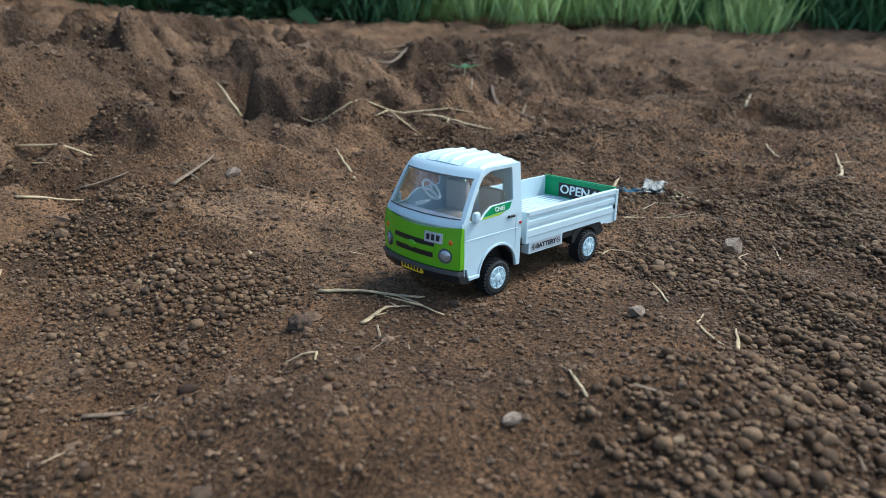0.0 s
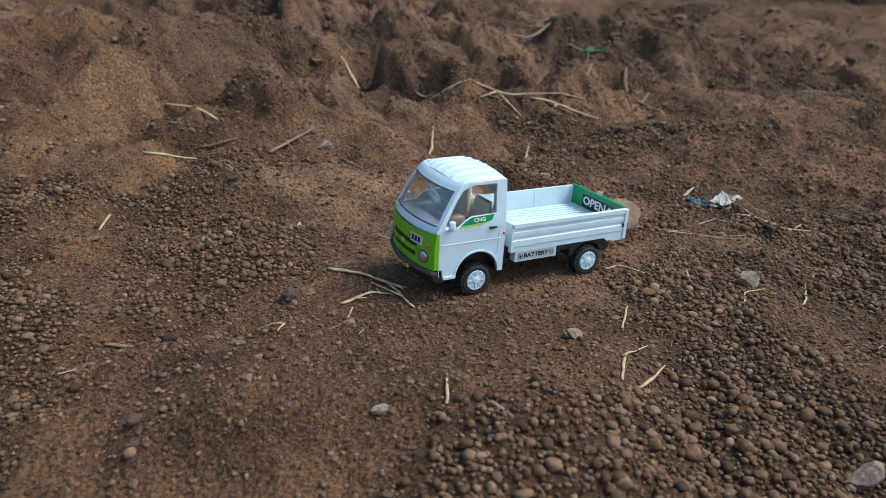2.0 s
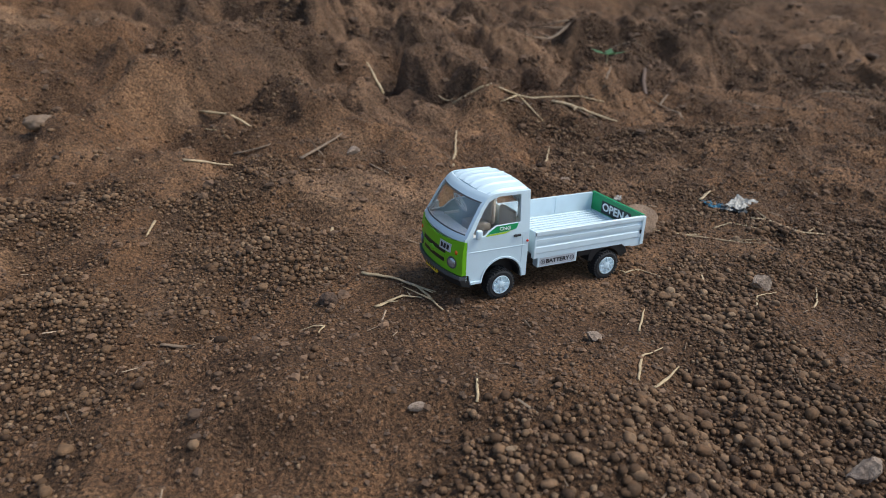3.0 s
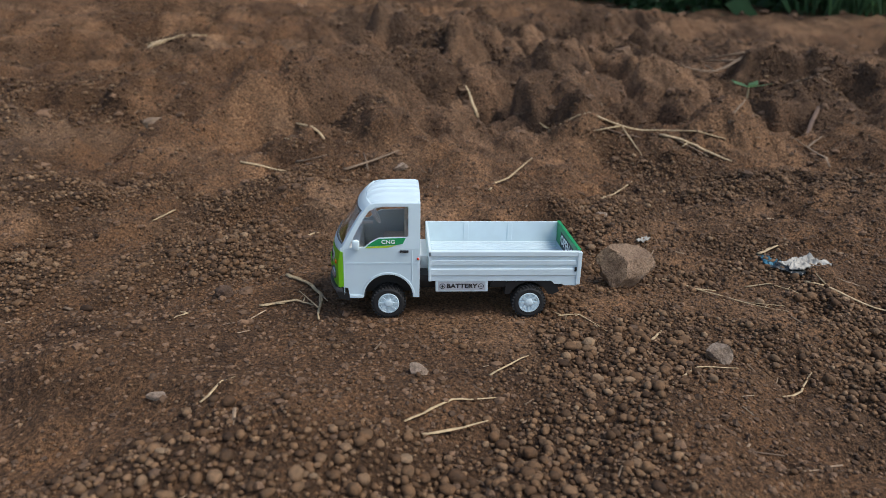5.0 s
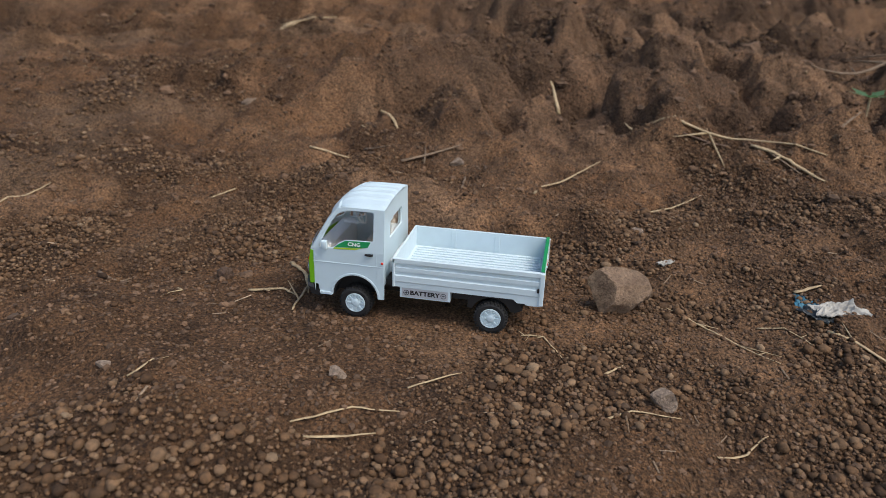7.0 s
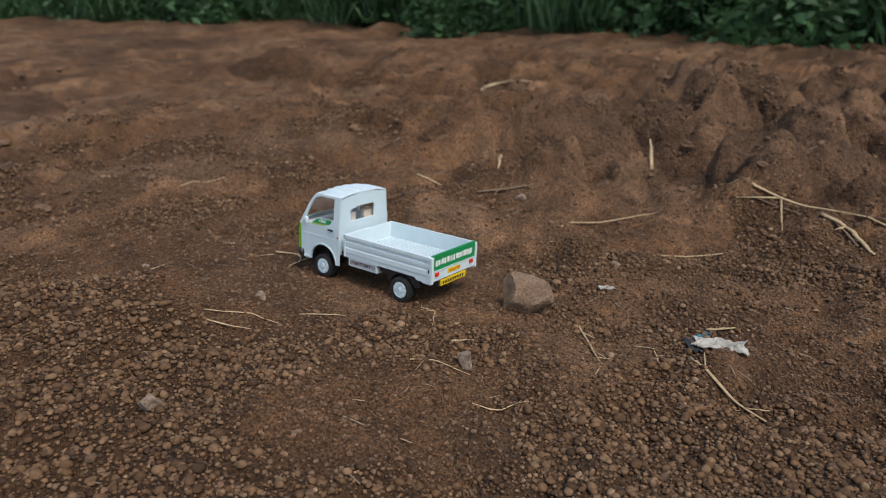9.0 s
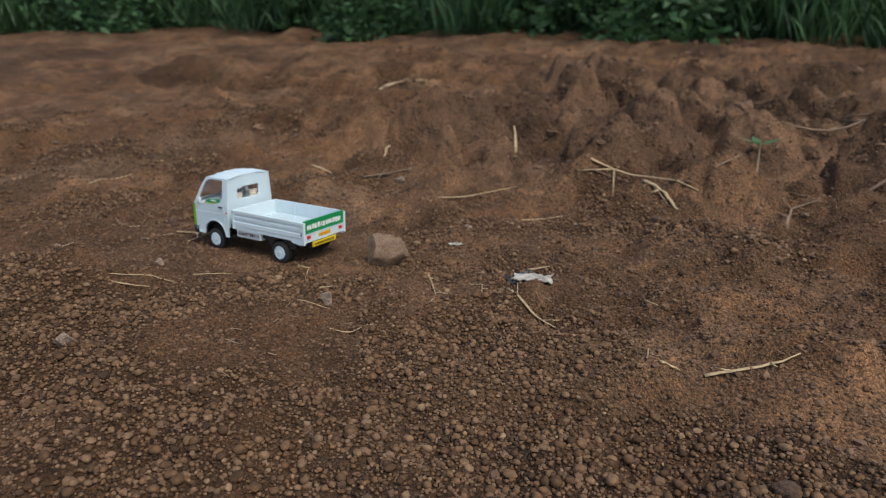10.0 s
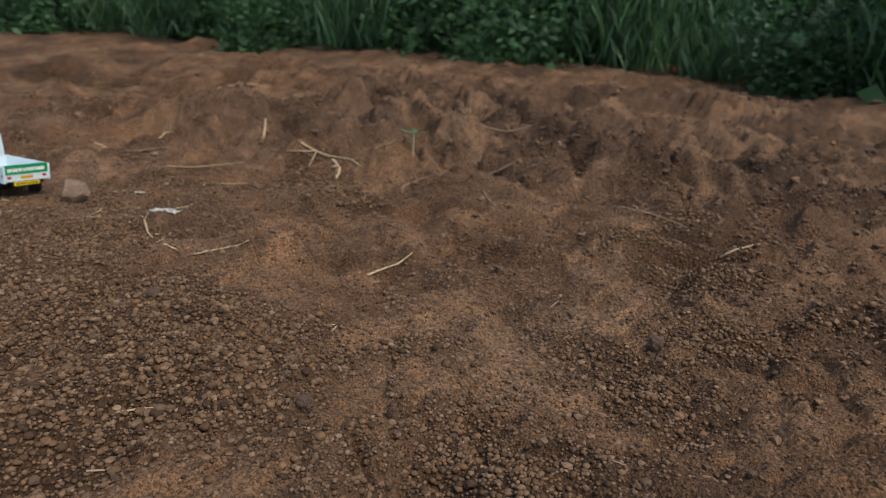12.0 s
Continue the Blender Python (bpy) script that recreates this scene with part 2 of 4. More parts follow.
def height(x, y):
    r = np.hypot(x, y)
    slope = 0.105 * (1 - 0.32 * smooth(-x, 0.2, 1.0))
    z = -slope * np.clip(y, -4.0, 1.2) * smooth(r, 0.08, 0.60) + 0.045 * np.clip(-x - 0.8, 0, 3)
    near = smooth(np.hypot(x / 1.25, y), 0.05, 0.20)
    z = z + near * (0.012 * layered(x, y, 0.34, 3, 3) + 0.0105 * layered(x, y, 0.085, 11, 3))
    z = z + (0.25 + 0.75 * near) * 0.0023 * layered(x, y, 0.021, 17, 4, 0.62)
    # the dug-up strip of banks and ruts beside the track
    strip = smooth(-y, 0.30, 0.46) * (1 - smooth(-y, 1.5, 2.4))
    crumbs = np.abs(layered(x, y, 0.22, 41, 4, 0.5))
    z = z + strip * (0.030 * (0.40 - crumbs) + 0.010 * layered(x, y, 0.07, 47, 3)) * (0.35 + 0.65 * (1 - smooth(x, 0.20, 0.5)))
    ragged, uneven = layered(x, y, 0.08, 71, 3), layered(x, y, 0.12, 73, 2)
    for way, w, h, steep in ((((0.114, -0.333), (0.029, -0.41), (-0.087, -0.494), (-0.18, -0.52)), 0.040, 0.026, 2),
                             (((0.16, -0.47), (0.10, -0.56), (-0.03, -0.66), (-0.15, -0.65)), 0.075, 0.036, 4),
                             (((0.19, -0.40), (0.06, -0.47), (-0.10, -0.545), (-0.17, -0.57)), 0.030, -0.030, 3),
                             (((0.146, -0.313), (0.06, -0.39)), 0.022, -0.010, 2),
                             (((-0.25, -0.47), (-0.30, -0.48)), 0.036, -0.045, 4), (((-0.33, -0.39), (-0.36, -0.47)), 0.032, 0.024, 3),
                             (((-0.43, -0.43), (-0.48, -0.45)), 0.036, -0.040, 4), (((-0.60, -0.41), (-0.66, -0.43)), 0.034, -0.036, 3),
                             (((-0.82, -0.47), (-0.90, -0.50)), 0.04, -0.03, 3), (((-0.18, -0.40), (-0.20, -0.54)), 0.040, 0.022, 3),
                             (((-0.11, -0.93), (-0.22, -0.96)), 0.045, 0.034, 3), (((-0.29, -0.90), (-0.37, -0.82)), 0.040, 0.032, 3),
                             (((0.09, -0.86), (0.0, -0.82), (-0.05, -0.74)), 0.055, 0.022, 3), (((0.30, -0.34), (0.22, -0.44)), 0.03, 0.018, 3),
                             (((-0.5, -0.62), (-0.8, -0.55)), 0.05, 0.028, 2), (((0.556, -0.80), (0.10, -0.83), (-0.21, -0.79)), 0.030, -0.018, 3),
                             (((1.0, -0.53), (0.71, -0.66), (0.38, -0.74), (0.14, -0.77)), 0.030, -0.022, 3), (((0.37, -0.50), (0.33, -0.60), (0.20, -0.65)), 0.028, 0.020, 2),
                             (((0.09, -0.46), (0.0, -0.42)), 0.022, -0.014, 2), (((1.3, -0.80), (0.5, -0.95), (-0.05, -1.02), (-0.5, -1.2)), 0.035, -0.034, 3), (((1.2, -0.90), (0.4, -1.07), (-0.3, -1.16)), 0.05, 0.022, 2), (((-0.02, -0.52), (-0.14, -0.57)), 0.036, -0.030, 3), (((1.2, -0.9), (0.3, -1.3)), 0.06, 0.03, 2)):
        z = z + ridge(x, y, ragged, uneven, way, w, h, steep)
    dug = dug_mask(x, y)
    c, k = math.cos(radians(38)), math.sin(radians(38))
    wx, wy = x + 0.03 * layered(x, y, 0.10, 139, 3), y + 0.03 * layered(x, y, 0.10, 149, 3)
    inside, tall = cells((c * wx - k * wy) / 2.8, k * wx + c * wy, 0.110, 91)
    block = smooth(inside, -0.02, 0.48) * (0.35 + 0.65 * tall)
    inside, tall = cells(wx, wy, 0.036, 93)
    clod = smooth(inside, 0.02, 0.35) * (0.3 + 0.7 * tall)
    z = z + dug * (0.049 * block + 0.007 * clod + 0.006 * layered(x, y, 0.05, 163, 3) - 0.025)
    # loose clods and shallow pits on the rest of the field
    open_field = smooth(r, 0.24, 0.5) * (1 - dug) * smooth(layered(x, y, 0.30, 151, 3), -0.35, 0.5)
    z = z + open_field * (0.0075 * clod - 0.002)
    pits = layered(x, y, 0.21, 157, 3)
    z = z - smooth(r, 0.30, 0.6) * 0.020 * smooth(pits, 0.48, 0.80)
    z = z + near * 0.0045 * crust_mask(x, y)
    # low swells and worn crests on open ground
    for cx, cy, rr, h in ((0.05, 0.14, 0.06, 0.007), (-0.12, 0.13, 0.05, 0.009), (-0.40, 0.02, 0.12, 0.010), (0.18, 0.06, 0.05, 0.007), (-0.10, -0.17, 0.05, 0.016), (0.05, -0.20, 0.06, 0.014),
                          (-0.18, 0.05, 0.035, 0.008), (0.13, -0.22, 0.05, 0.018), (0.02, -0.31, 0.06, 0.020), (-0.47, 0.01, 0.030, 0.012), (-0.51, 0.04, 0.030, 0.012), (-0.42, -0.16, 0.07, 0.016), (-0.22, 0.11, 0.05, 0.012)):
        z = z + h * np.exp(-(((x - cx) ** 2 + (y - cy) ** 2) / (rr * rr)))
    far = smooth(r, 1.2, 3.0)
    return z + far * 0.02 * layered(x, y, 0.8, 59, 3)


def ground_height(x, y):
    return float(height(np.array([x], float), np.array([y], float))[0])


def mesh_object(name, verts, faces, mat, flat=False):
    me = bpy.data.meshes.new(name)
    verts, faces = np.asarray(verts, np.float32), np.asarray(faces, np.int32)
    k = faces.shape[1]
    me.vertices.add(len(verts))
    me.vertices.foreach_set("co", verts.ravel())
    me.loops.add(faces.size)
    me.loops.foreach_set("vertex_index", faces.ravel())
    me.polygons.add(len(faces))
    me.polygons.foreach_set("loop_start", np.arange(len(faces), dtype=np.int32) * k)
    me.polygons.foreach_set("loop_total", np.full(len(faces), k, np.int32))
    me.polygons.foreach_set("use_smooth", np.full(len(faces), not flat))
    me.update(calc_edges=True)
    me.materials.append(mat)
    return new(name, me)


def spaced(lo, hi, step, reach, growth=1.07):
    """Places along an axis: even between lo and hi, then ever wider apart out to reach."""
    places = list(np.arange(lo, hi, step))
    for sign, edge in ((-1, lo), (1, places[-1])):
        d, p, out = step, edge, []
        while abs(p) < reach:
            d *= growth
            p += sign * d
            out.append(p)
        places = out[::-1] + places if sign < 0 else places + out
    return np.array(places)


def build_ground():
    lx, ly = spaced(-0.95, 0.42, 0.0030, 60, 1.05), spaced(-0.86, 0.42, 0.0030, 60, 1.05)
    gx, gy = np.meshgrid(lx, ly, indexing="ij")
    x, y = gx.ravel(), gy.ravel()
    v = np.stack([x, y, height(x, y)], 1)
    rows, cols = len(lx) - 1, len(ly) - 1
    i = np.arange(rows * cols)
    a = (i // cols) * (cols + 1) + i % cols
    f = np.stack([a, a + cols + 1, a + cols + 2, a + 1], 1)
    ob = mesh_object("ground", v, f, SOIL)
    # gravel also sets how far the soil takes the painted shade between pebbles
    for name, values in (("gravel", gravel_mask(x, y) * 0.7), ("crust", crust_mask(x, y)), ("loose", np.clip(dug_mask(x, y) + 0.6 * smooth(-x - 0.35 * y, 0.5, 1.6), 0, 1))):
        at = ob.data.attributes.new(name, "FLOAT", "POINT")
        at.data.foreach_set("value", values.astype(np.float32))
    tagged(ob, "reddish-brown bare earth, uneven, with banks, ruts and dust", "ground", kind="structure")


build_ground()


def ball(level):
    bm = bmesh.new()
    bmesh.ops.create_icosphere(bm, subdivisions=level, radius=1.0)
    v = np.array([p.co for p in bm.verts])
    f = np.array([[q.index for q in p.verts] for p in bm.faces])
    bm.free()
    return v, f


def build_gravel():
    rng = np.random.default_rng(5)
    spots = []
    for step, x0, x1, y0, y1, near in ((0.0027, -1.05, 0.46, -0.46, 0.52, True), (0.0062, -1.5, 0.9, -1.25, 0.62, False)):
        gx, gy = np.meshgrid(np.arange(x0, x1, step), np.arange(y0, y1, step), indexing="ij")
        x, y = gx.ravel(), gy.ravel()
        x, y = x + rng.uniform(-0.48, 0.48, len(x)) * step, y + rng.uniform(-0.48, 0.48, len(y)) * step
        inner = (np.hypot((x + 0.27) / 0.70, (y - 0.05) / 0.46) < 1) == near
        m = gravel_mask(x, y)
        clump = smooth(layered(x, y, 0.022, 83, 2), -0.5, 0.6)
        keep = inner & (rng.random(len(x)) < (0.12 + 0.15 * clump) * (1 if near else 1.5) + 1.0 * m * (0.65 + 0.35 * clump))
        keep &= ~((np.abs(x) < 0.075) & (np.abs(y) < 0.034) & (rng.random(len(x)) < 0.5))
        x, y, m = x[keep], y[keep], m[keep]
        size = (0.00102 if near else 0.0017) * np.exp(rng.normal(0, 0.38, len(x))) * (0.70 + 0.48 * m)
        spots.append(np.stack([x, y, np.clip(size, 0.0005, 0.0031)], 1))
    x, y, size = np.concatenate(spots).T
    z = height(x, y) + size * 0.42
    fine = (np.hypot((x + 0.2) / 1.3, y - 0.16) < 0.40) & (size > 0.0019)
    verts, faces, base = [], [], 0
    for level, pick in ((2, fine), (1, ~fine)):
        bv, bf = ball(level)
        k = int(pick.sum())
        squash = np.stack([rng.uniform(0.8, 1.35, k), rng.uniform(0.8, 1.15, k), rng.uniform(0.6, 0.95, k)], 1)
        p = bv[None] * squash[:, None] * (1 + rng.normal(0, 0.085, (k, len(bv), 1)))
        ang = rng.uniform(0, 2 * math.pi, k)
        c, s = np.cos(ang)[:, None], np.sin(ang)[:, None]
        p = np.stack([c * p[..., 0] - s * p[..., 1], s * p[..., 0] + c * p[..., 1], p[..., 2]], 2)
        p = p * size[pick][:, None, None] + np.stack([x[pick], y[pick], z[pick]], 1)[:, None]
        verts.append(p.reshape(-1, 3))
        faces.append((bf[None] + (base + np.arange(k) * len(bv))[:, None, None]).reshape(-1, 3))
        base += k * len(bv)
    ob = mesh_object("gravel", np.concatenate(verts), np.concatenate(faces), GRAVEL)
    tagged(ob, "dark brown rounded laterite pebbles strewn over the earth", "gravel", kind="stuff")


build_gravel()


def build_crumbs():
    """Crumbs of dry earth between the pebbles."""
    rng = np.random.default_rng(9)
    n = 60000
    x, y = rng.normal(-0.28, 0.40, n), rng.normal(0.05, 0.27, n)
    size = 0.00075 * np.exp(rng.normal(0, 0.45, n)) * (1 + 0.8 * np.clip(np.hypot(x, y) - 0.2, 0, 1))
    keep = ~((np.abs(x) < 0.06) & (np.abs(y) < 0.026))
    x, y, size = x[keep], y[keep], np.clip(size, 0.0004, 0.0032)[keep]
    z = height(x, y) + size * 0.15
    bv, bf = ball(1)
    k = len(x)
    p = bv[None] * (1 + rng.normal(0, 0.22, (k, len(bv), 3))) * np.array([1, 1, 0.75])
    p = p * size[:, None, None] + np.stack([x, y, z], 1)[:, None]
    ob = mesh_object("earth_crumbs", p.reshape(-1, 3), (bf[None] + (np.arange(k) * len(bv))[:, None, None]).reshape(-1, 3), CRUMB, flat=True)
    tagged(ob, "small crumbs of dry brown earth", "earth", kind="stuff")


build_crumbs()


def build_clods():
    """Lumps of earth lying about the field."""
    rng = np.random.default_rng(14)
    n = 2400
    r, a = 0.22 + 2.1 * rng.random(n) ** 1.25, rng.uniform(-math.pi, 0.25, n)
    x, y = r * np.cos(a) - 0.1, r * np.sin(a)
    dug = smooth(-y, 0.34, 0.55) * (1 - smooth(x, 0.2, 0.5))
    size = 0.0021 * np.exp(rng.normal(0, 0.42, n)) * (0.8 + 0.7 * np.clip(r - 0.3, 0, 1.3)) * (1 + 0.5 * dug)
    size = np.clip(size, 0.001, 0.016)
    z = height(x, y) + size * 0.2
    bv, bf = ball(2)
    lump = 1 + 0.30 * rng.normal(0, 1, (n, 1, 1)) * 0.3 + rng.normal(0, 0.17, (n, len(bv), 1))
    p = bv[None] * lump * np.stack([rng.uniform(0.8, 1.4, n), rng.uniform(0.8, 1.2, n), rng.uniform(0.5, 0.9, n)], 1)[:, None]
    p = p * size[:, None, None] + np.stack([x, y, z], 1)[:, None]
    ob = mesh_object("earth_clods", p.reshape(-1, 3), (bf[None] + (np.arange(n) * len(bv))[:, None, None]).reshape(-1, 3), CRUMB, flat=True)
    tagged(ob, "lumps of dry brown earth scattered over the field", "earth", kind="stuff")


build_clods()


# ---- the green edge of the field ----
def bunch(name, count, spread, tall, leaf, mat, seed, grassy, label, category):
    """One plant: an Empty at its base with stems and leaves."""
    rng = np.random.default_rng(seed)
    lv, lf, sv, sf = [], [], [], []
    stems = max(4, count // 45)
    for k in range(stems):
        a, rr = rng.uniform(0, 2 * math.pi), spread * math.sqrt(rng.random())
        foot = np.array([rr * math.cos(a) * 0.7, rr * math.sin(a) * 0.7, -0.02])
        top = np.array([rr * math.cos(a) * 1.25, rr * math.sin(a) * 1.25, tall * rng.uniform(0.55, 1.0)])
        w = 0.003
        side = np.array([math.cos(a + 1.6), math.sin(a + 1.6), 0]) * w
        out = np.array([math.cos(a), math.sin(a), 0]) * w
        b = len(sv)
        sv += [foot + side, foot - side * 0.5 + out, foot - side * 0.5 - out, top]
        sf += [(b, b + 1, b + 3), (b + 1, b + 2, b + 3), (b + 2, b, b + 3)]
        for j in range(count // stems):
            u = rng.random() ** 1.5
            p = foot + (top - foot) * u + rng.normal(0, 0.06, 3)
            p[2] = max(p[2], 0.0)
            h = rng.uniform(0, 2 * math.pi)
            size = leaf * rng.uniform(0.6, 1.4)
            if grassy:
                way = np.array([math.cos(h) * 0.35, math.sin(h) * 0.35, rng.uniform(0.6, 1.0)])
                wide = size * 0.03
            else:
                way = np.array([math.cos(h), math.sin(h), rng.uniform(-0.5, 0.6)])
                wide = size * 0.28
            way = way / np.linalg.norm(way) * size
            cross = np.cross(way, rng.normal(0, 1, 3))
            cross = cross / (np.linalg.norm(cross) + 1e-9) * wide
            droop = np.array([0, 0, -0.22 * size])
            b = len(lv)
            lv += [p, p + way * 0.45 + cross, p + way * 0.45 - cross, p + way + droop]
            lf += [(b, b + 1, b + 2), (b + 1, b + 3, b + 2)]
    root = tagged(new(name), label, category)
    for part_name, v, f in (("stalk", sv, sf), ("foliage", lv, lf)):
        ob = mesh_object(part_name, v, f, mat, flat=True)
        ob.parent = root
    return root


def along(points, step):
    """Places every step metres along a line of points, with the way outwards (to the line's left)."""
    left = 0.0
    for a, b in zip(points, points[1:]):
        a, b = Vector(a), Vector(b)
        way, far = (b - a).normalized(), (b - a).length
        while left < far:
            yield a + way * left, Vector((-way.y, way.x))
            left += step
        left -= far


def build_edge():
    kinds = {
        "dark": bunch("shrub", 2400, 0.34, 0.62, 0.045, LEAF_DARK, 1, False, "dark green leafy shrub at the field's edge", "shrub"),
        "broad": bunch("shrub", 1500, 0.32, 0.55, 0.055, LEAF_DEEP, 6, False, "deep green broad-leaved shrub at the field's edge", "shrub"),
        "mid": bunch("shrub", 2200, 0.32, 0.52, 0.040, LEAF_MID, 2, False, "green leafy shrub at the field's edge", "shrub"),
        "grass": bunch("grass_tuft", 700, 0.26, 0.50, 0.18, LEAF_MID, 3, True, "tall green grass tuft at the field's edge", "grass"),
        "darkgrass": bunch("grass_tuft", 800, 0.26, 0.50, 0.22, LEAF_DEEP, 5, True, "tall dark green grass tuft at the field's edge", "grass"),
        "light": bunch("grass_tuft", 700, 0.28, 0.42, 0.20, LEAF_SUN_TINT, 4, True, "grass tuft at the field's edge, sunlight painted into its pale green", "grass"),
    }
    rng = random.Random(8)
    used = set()
    edge = [(-3.3, 1.2), (-3.0, 0.2), (-2.6, -0.7), (-2.1, -1.30), (-1.4, -1.70), (-0.8, -1.93), (-0.2, -1.97), (0.6, -1.95), (2.3, -2.0), (3.6, -1.9), (5.0, -1.3), (5.6, 0.4)]
    for spot, side in along(edge, 0.25):
        for ring, far in ((0, 0.0), (1, 0.45), (2, 1.05)):
            p = spot - side * (far + 0.25 + rng.uniform(-0.12, 0.16))
            x, y = p.x, p.y
            # stretch planted with the pale tufts whose colour carries painted sunlight
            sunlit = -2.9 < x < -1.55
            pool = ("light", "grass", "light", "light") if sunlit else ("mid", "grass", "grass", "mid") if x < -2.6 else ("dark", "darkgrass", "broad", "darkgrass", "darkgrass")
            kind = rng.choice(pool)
            s = rng.uniform(0.8, 1.25) * (1 + 0.3 * ring) * (0.75 if ring == 0 else 1)
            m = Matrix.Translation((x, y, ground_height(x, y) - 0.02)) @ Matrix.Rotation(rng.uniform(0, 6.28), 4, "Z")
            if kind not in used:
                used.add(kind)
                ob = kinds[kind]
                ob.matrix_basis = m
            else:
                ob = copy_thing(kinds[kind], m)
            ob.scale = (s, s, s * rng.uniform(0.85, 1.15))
            ob["group"] = "plants along the field's edge"


build_edge()


# ---- the toy truck: x towards its front, y towards its left side ----
def part(name, bm, mat, parent, label="", flat=False):
    """Links a bmesh or a mesh as one part under a thing or a part."""
    if isinstance(bm, bmesh.types.BMesh):
        me = bpy.data.meshes.new(name)
        bmesh.ops.recalc_face_normals(bm, faces=bm.faces)
        for f in bm.faces:
            f.smooth = False
        bm.to_mesh(me)
        bm.free()
    else:
        me = bm
        me.polygons.foreach_set("use_smooth", [False] * len(me.polygons))
    me.materials.clear()
    me.materials.append(mat)
    ob = new(name, me)
    ob.parent = parent
    return tagged(ob, label) if label else ob


def box(bm, x0, x1, y0, y1, z0, z1, bevel=0.0):
    made = bmesh.ops.create_cube(bm, size=1.0, matrix=Matrix.Translation(((x0 + x1) / 2, (y0 + y1) / 2, (z0 + z1) / 2)) @ Matrix.Diagonal((abs(x1 - x0), abs(y1 - y0), abs(z1 - z0), 1)))
    if bevel:
        edges = {e for v in made["verts"] for e in v.link_edges}
        bmesh.ops.bevel(bm, geom=list(edges), offset=bevel, segments=2, affect="EDGES", profile=0.5)
    return bm


def boxed(*a):
    return box(bmesh.new(), *a)


def outline(loops, depth, bevel=0.0, place=Matrix()):
    """A plate cut from flat loops (the first is its edge, the others are holes), as a mesh; its flat side lies across the third axis of place."""
    cu = bpy.data.curves.new("plate", "CURVE")
    cu.dimensions, cu.fill_mode, cu.extrude = "2D", "BOTH", depth / 2 - bevel
    cu.bevel_depth, cu.bevel_resolution = bevel, 1
    cu.offset = -bevel
    for loop in loops:
        sp = cu.splines.new("POLY")
        sp.points.add(len(loop) - 1)
        for p, (a, b) in zip(sp.points, loop):
            p.co = (a, b, 0, 1)
        sp.use_cyclic_u = True
    ob = new("plate", cu)
    me = bpy.data.meshes.new_from_object(ob.evaluated_get(bpy.context.evaluated_depsgraph_get()))
    bpy.data.objects.remove(ob)
    me.transform(place)
    return me


def lettering(text, size, place, wide=1.0, depth=0.00008, bold=0.02):
    cu = bpy.data.curves.new("text", "FONT")
    cu.body, cu.size, cu.align_x, cu.align_y, cu.extrude, cu.offset = text, size, "CENTER", "CENTER", depth, size * bold
    cu.resolution_u = 3
    ob = new("text", cu)
    me = bpy.data.meshes.new_from_object(ob.evaluated_get(bpy.context.evaluated_depsgraph_get()))
    bpy.data.objects.remove(ob)
    me.transform(place @ Matrix.Diagonal((wide, 1, 1, 1)))
    return me


# planes for plates: the first two axes are those of the loop
LEFT = Matrix(((1, 0, 0, 0), (0, 0, -1, 0), (0, 1, 0, 0), (0, 0, 0, 1)))        # loop (x, z)
BACK = Matrix(((0, 0, 1, 0), (1, 0, 0, 0), (0, 1, 0, 0), (0, 0, 0, 1)))         # loop (y, z)


def read_left(x, y, z, lean=0.0):
    """For writing that is read from the truck's left side (x runs to the reader's left)."""
    return Matrix.Translation((x, y, z)) @ Matrix.Rotation(radians(lean), 4, "X") @ Matrix(((-1, 0, 0, 0), (0, 0, 1, 0), (0, 1, 0, 0), (0, 0, 0, 1)))


def read_front(x, y, z):
    return Matrix.Translation((x, y, z)) @ Matrix(((0, 0, 1, 0), (1, 0, 0, 0), (0, 1, 0, 0), (0, 0, 0, 1)))


def read_rear(x, y, z):
    return Matrix.Translation((x, y, z)) @ Matrix(((0, 0, -1, 0), (-1, 0, 0, 0), (0, 1, 0, 0), (0, 0, 0, 1)))


def shell(fn, us, vs, thick, bm=None):
    """A closed sheet of that thickness; fn(u, v) gives the outer point and its inward way."""
    bm = bm or bmesh.new()
    outer = [[None] * len(vs) for _ in us]
    inner = [[None] * len(vs) for _ in us]
    for i, u in enumerate(us):
        for j, v in enumerate(vs):
            p, w = fn(u, v)
            outer[i][j] = bm.verts.new(p)
            inner[i][j] = bm.verts.new(Vector(p) + Vector(w) * thick)
    a, b = len(us) - 1, len(vs) - 1
    for i in range(a):
        for j in range(b):
            bm.faces.new((outer[i][j], outer[i + 1][j], outer[i + 1][j + 1], outer[i][j + 1]))
            bm.faces.new((inner[i][j], inner[i][j + 1], inner[i + 1][j + 1], inner[i + 1][j]))
    for i in range(a):
        bm.faces.new((outer[i][0], inner[i][0], inner[i + 1][0], outer[i + 1][0]))
        bm.faces.new((outer[i][b], outer[i + 1][b], inner[i + 1][b], inner[i][b]))
    for j in range(b):
        bm.faces.new((outer[0][j], outer[0][j + 1], inner[0][j + 1], inner[0][j]))
        bm.faces.new((outer[a][j], inner[a][j], inner[a][j + 1], outer[a][j + 1]))
    return bm


def steps(a, b, n):
    return [a + (b - a) * k / n for k in range(n + 1)]


def blend(z, pairs):
    for (z0, a), (z1, b) in zip(pairs, pairs[1:]):
        if z <= z1:
            return a + (b - a) * max(0.0, (z - z0) / (z1 - z0))
    return pairs[-1][1]


def half_width(z):
    return blend(z, ((0.0, 0.0284), (0.042, 0.0287), (0.0675, 0.0258)))


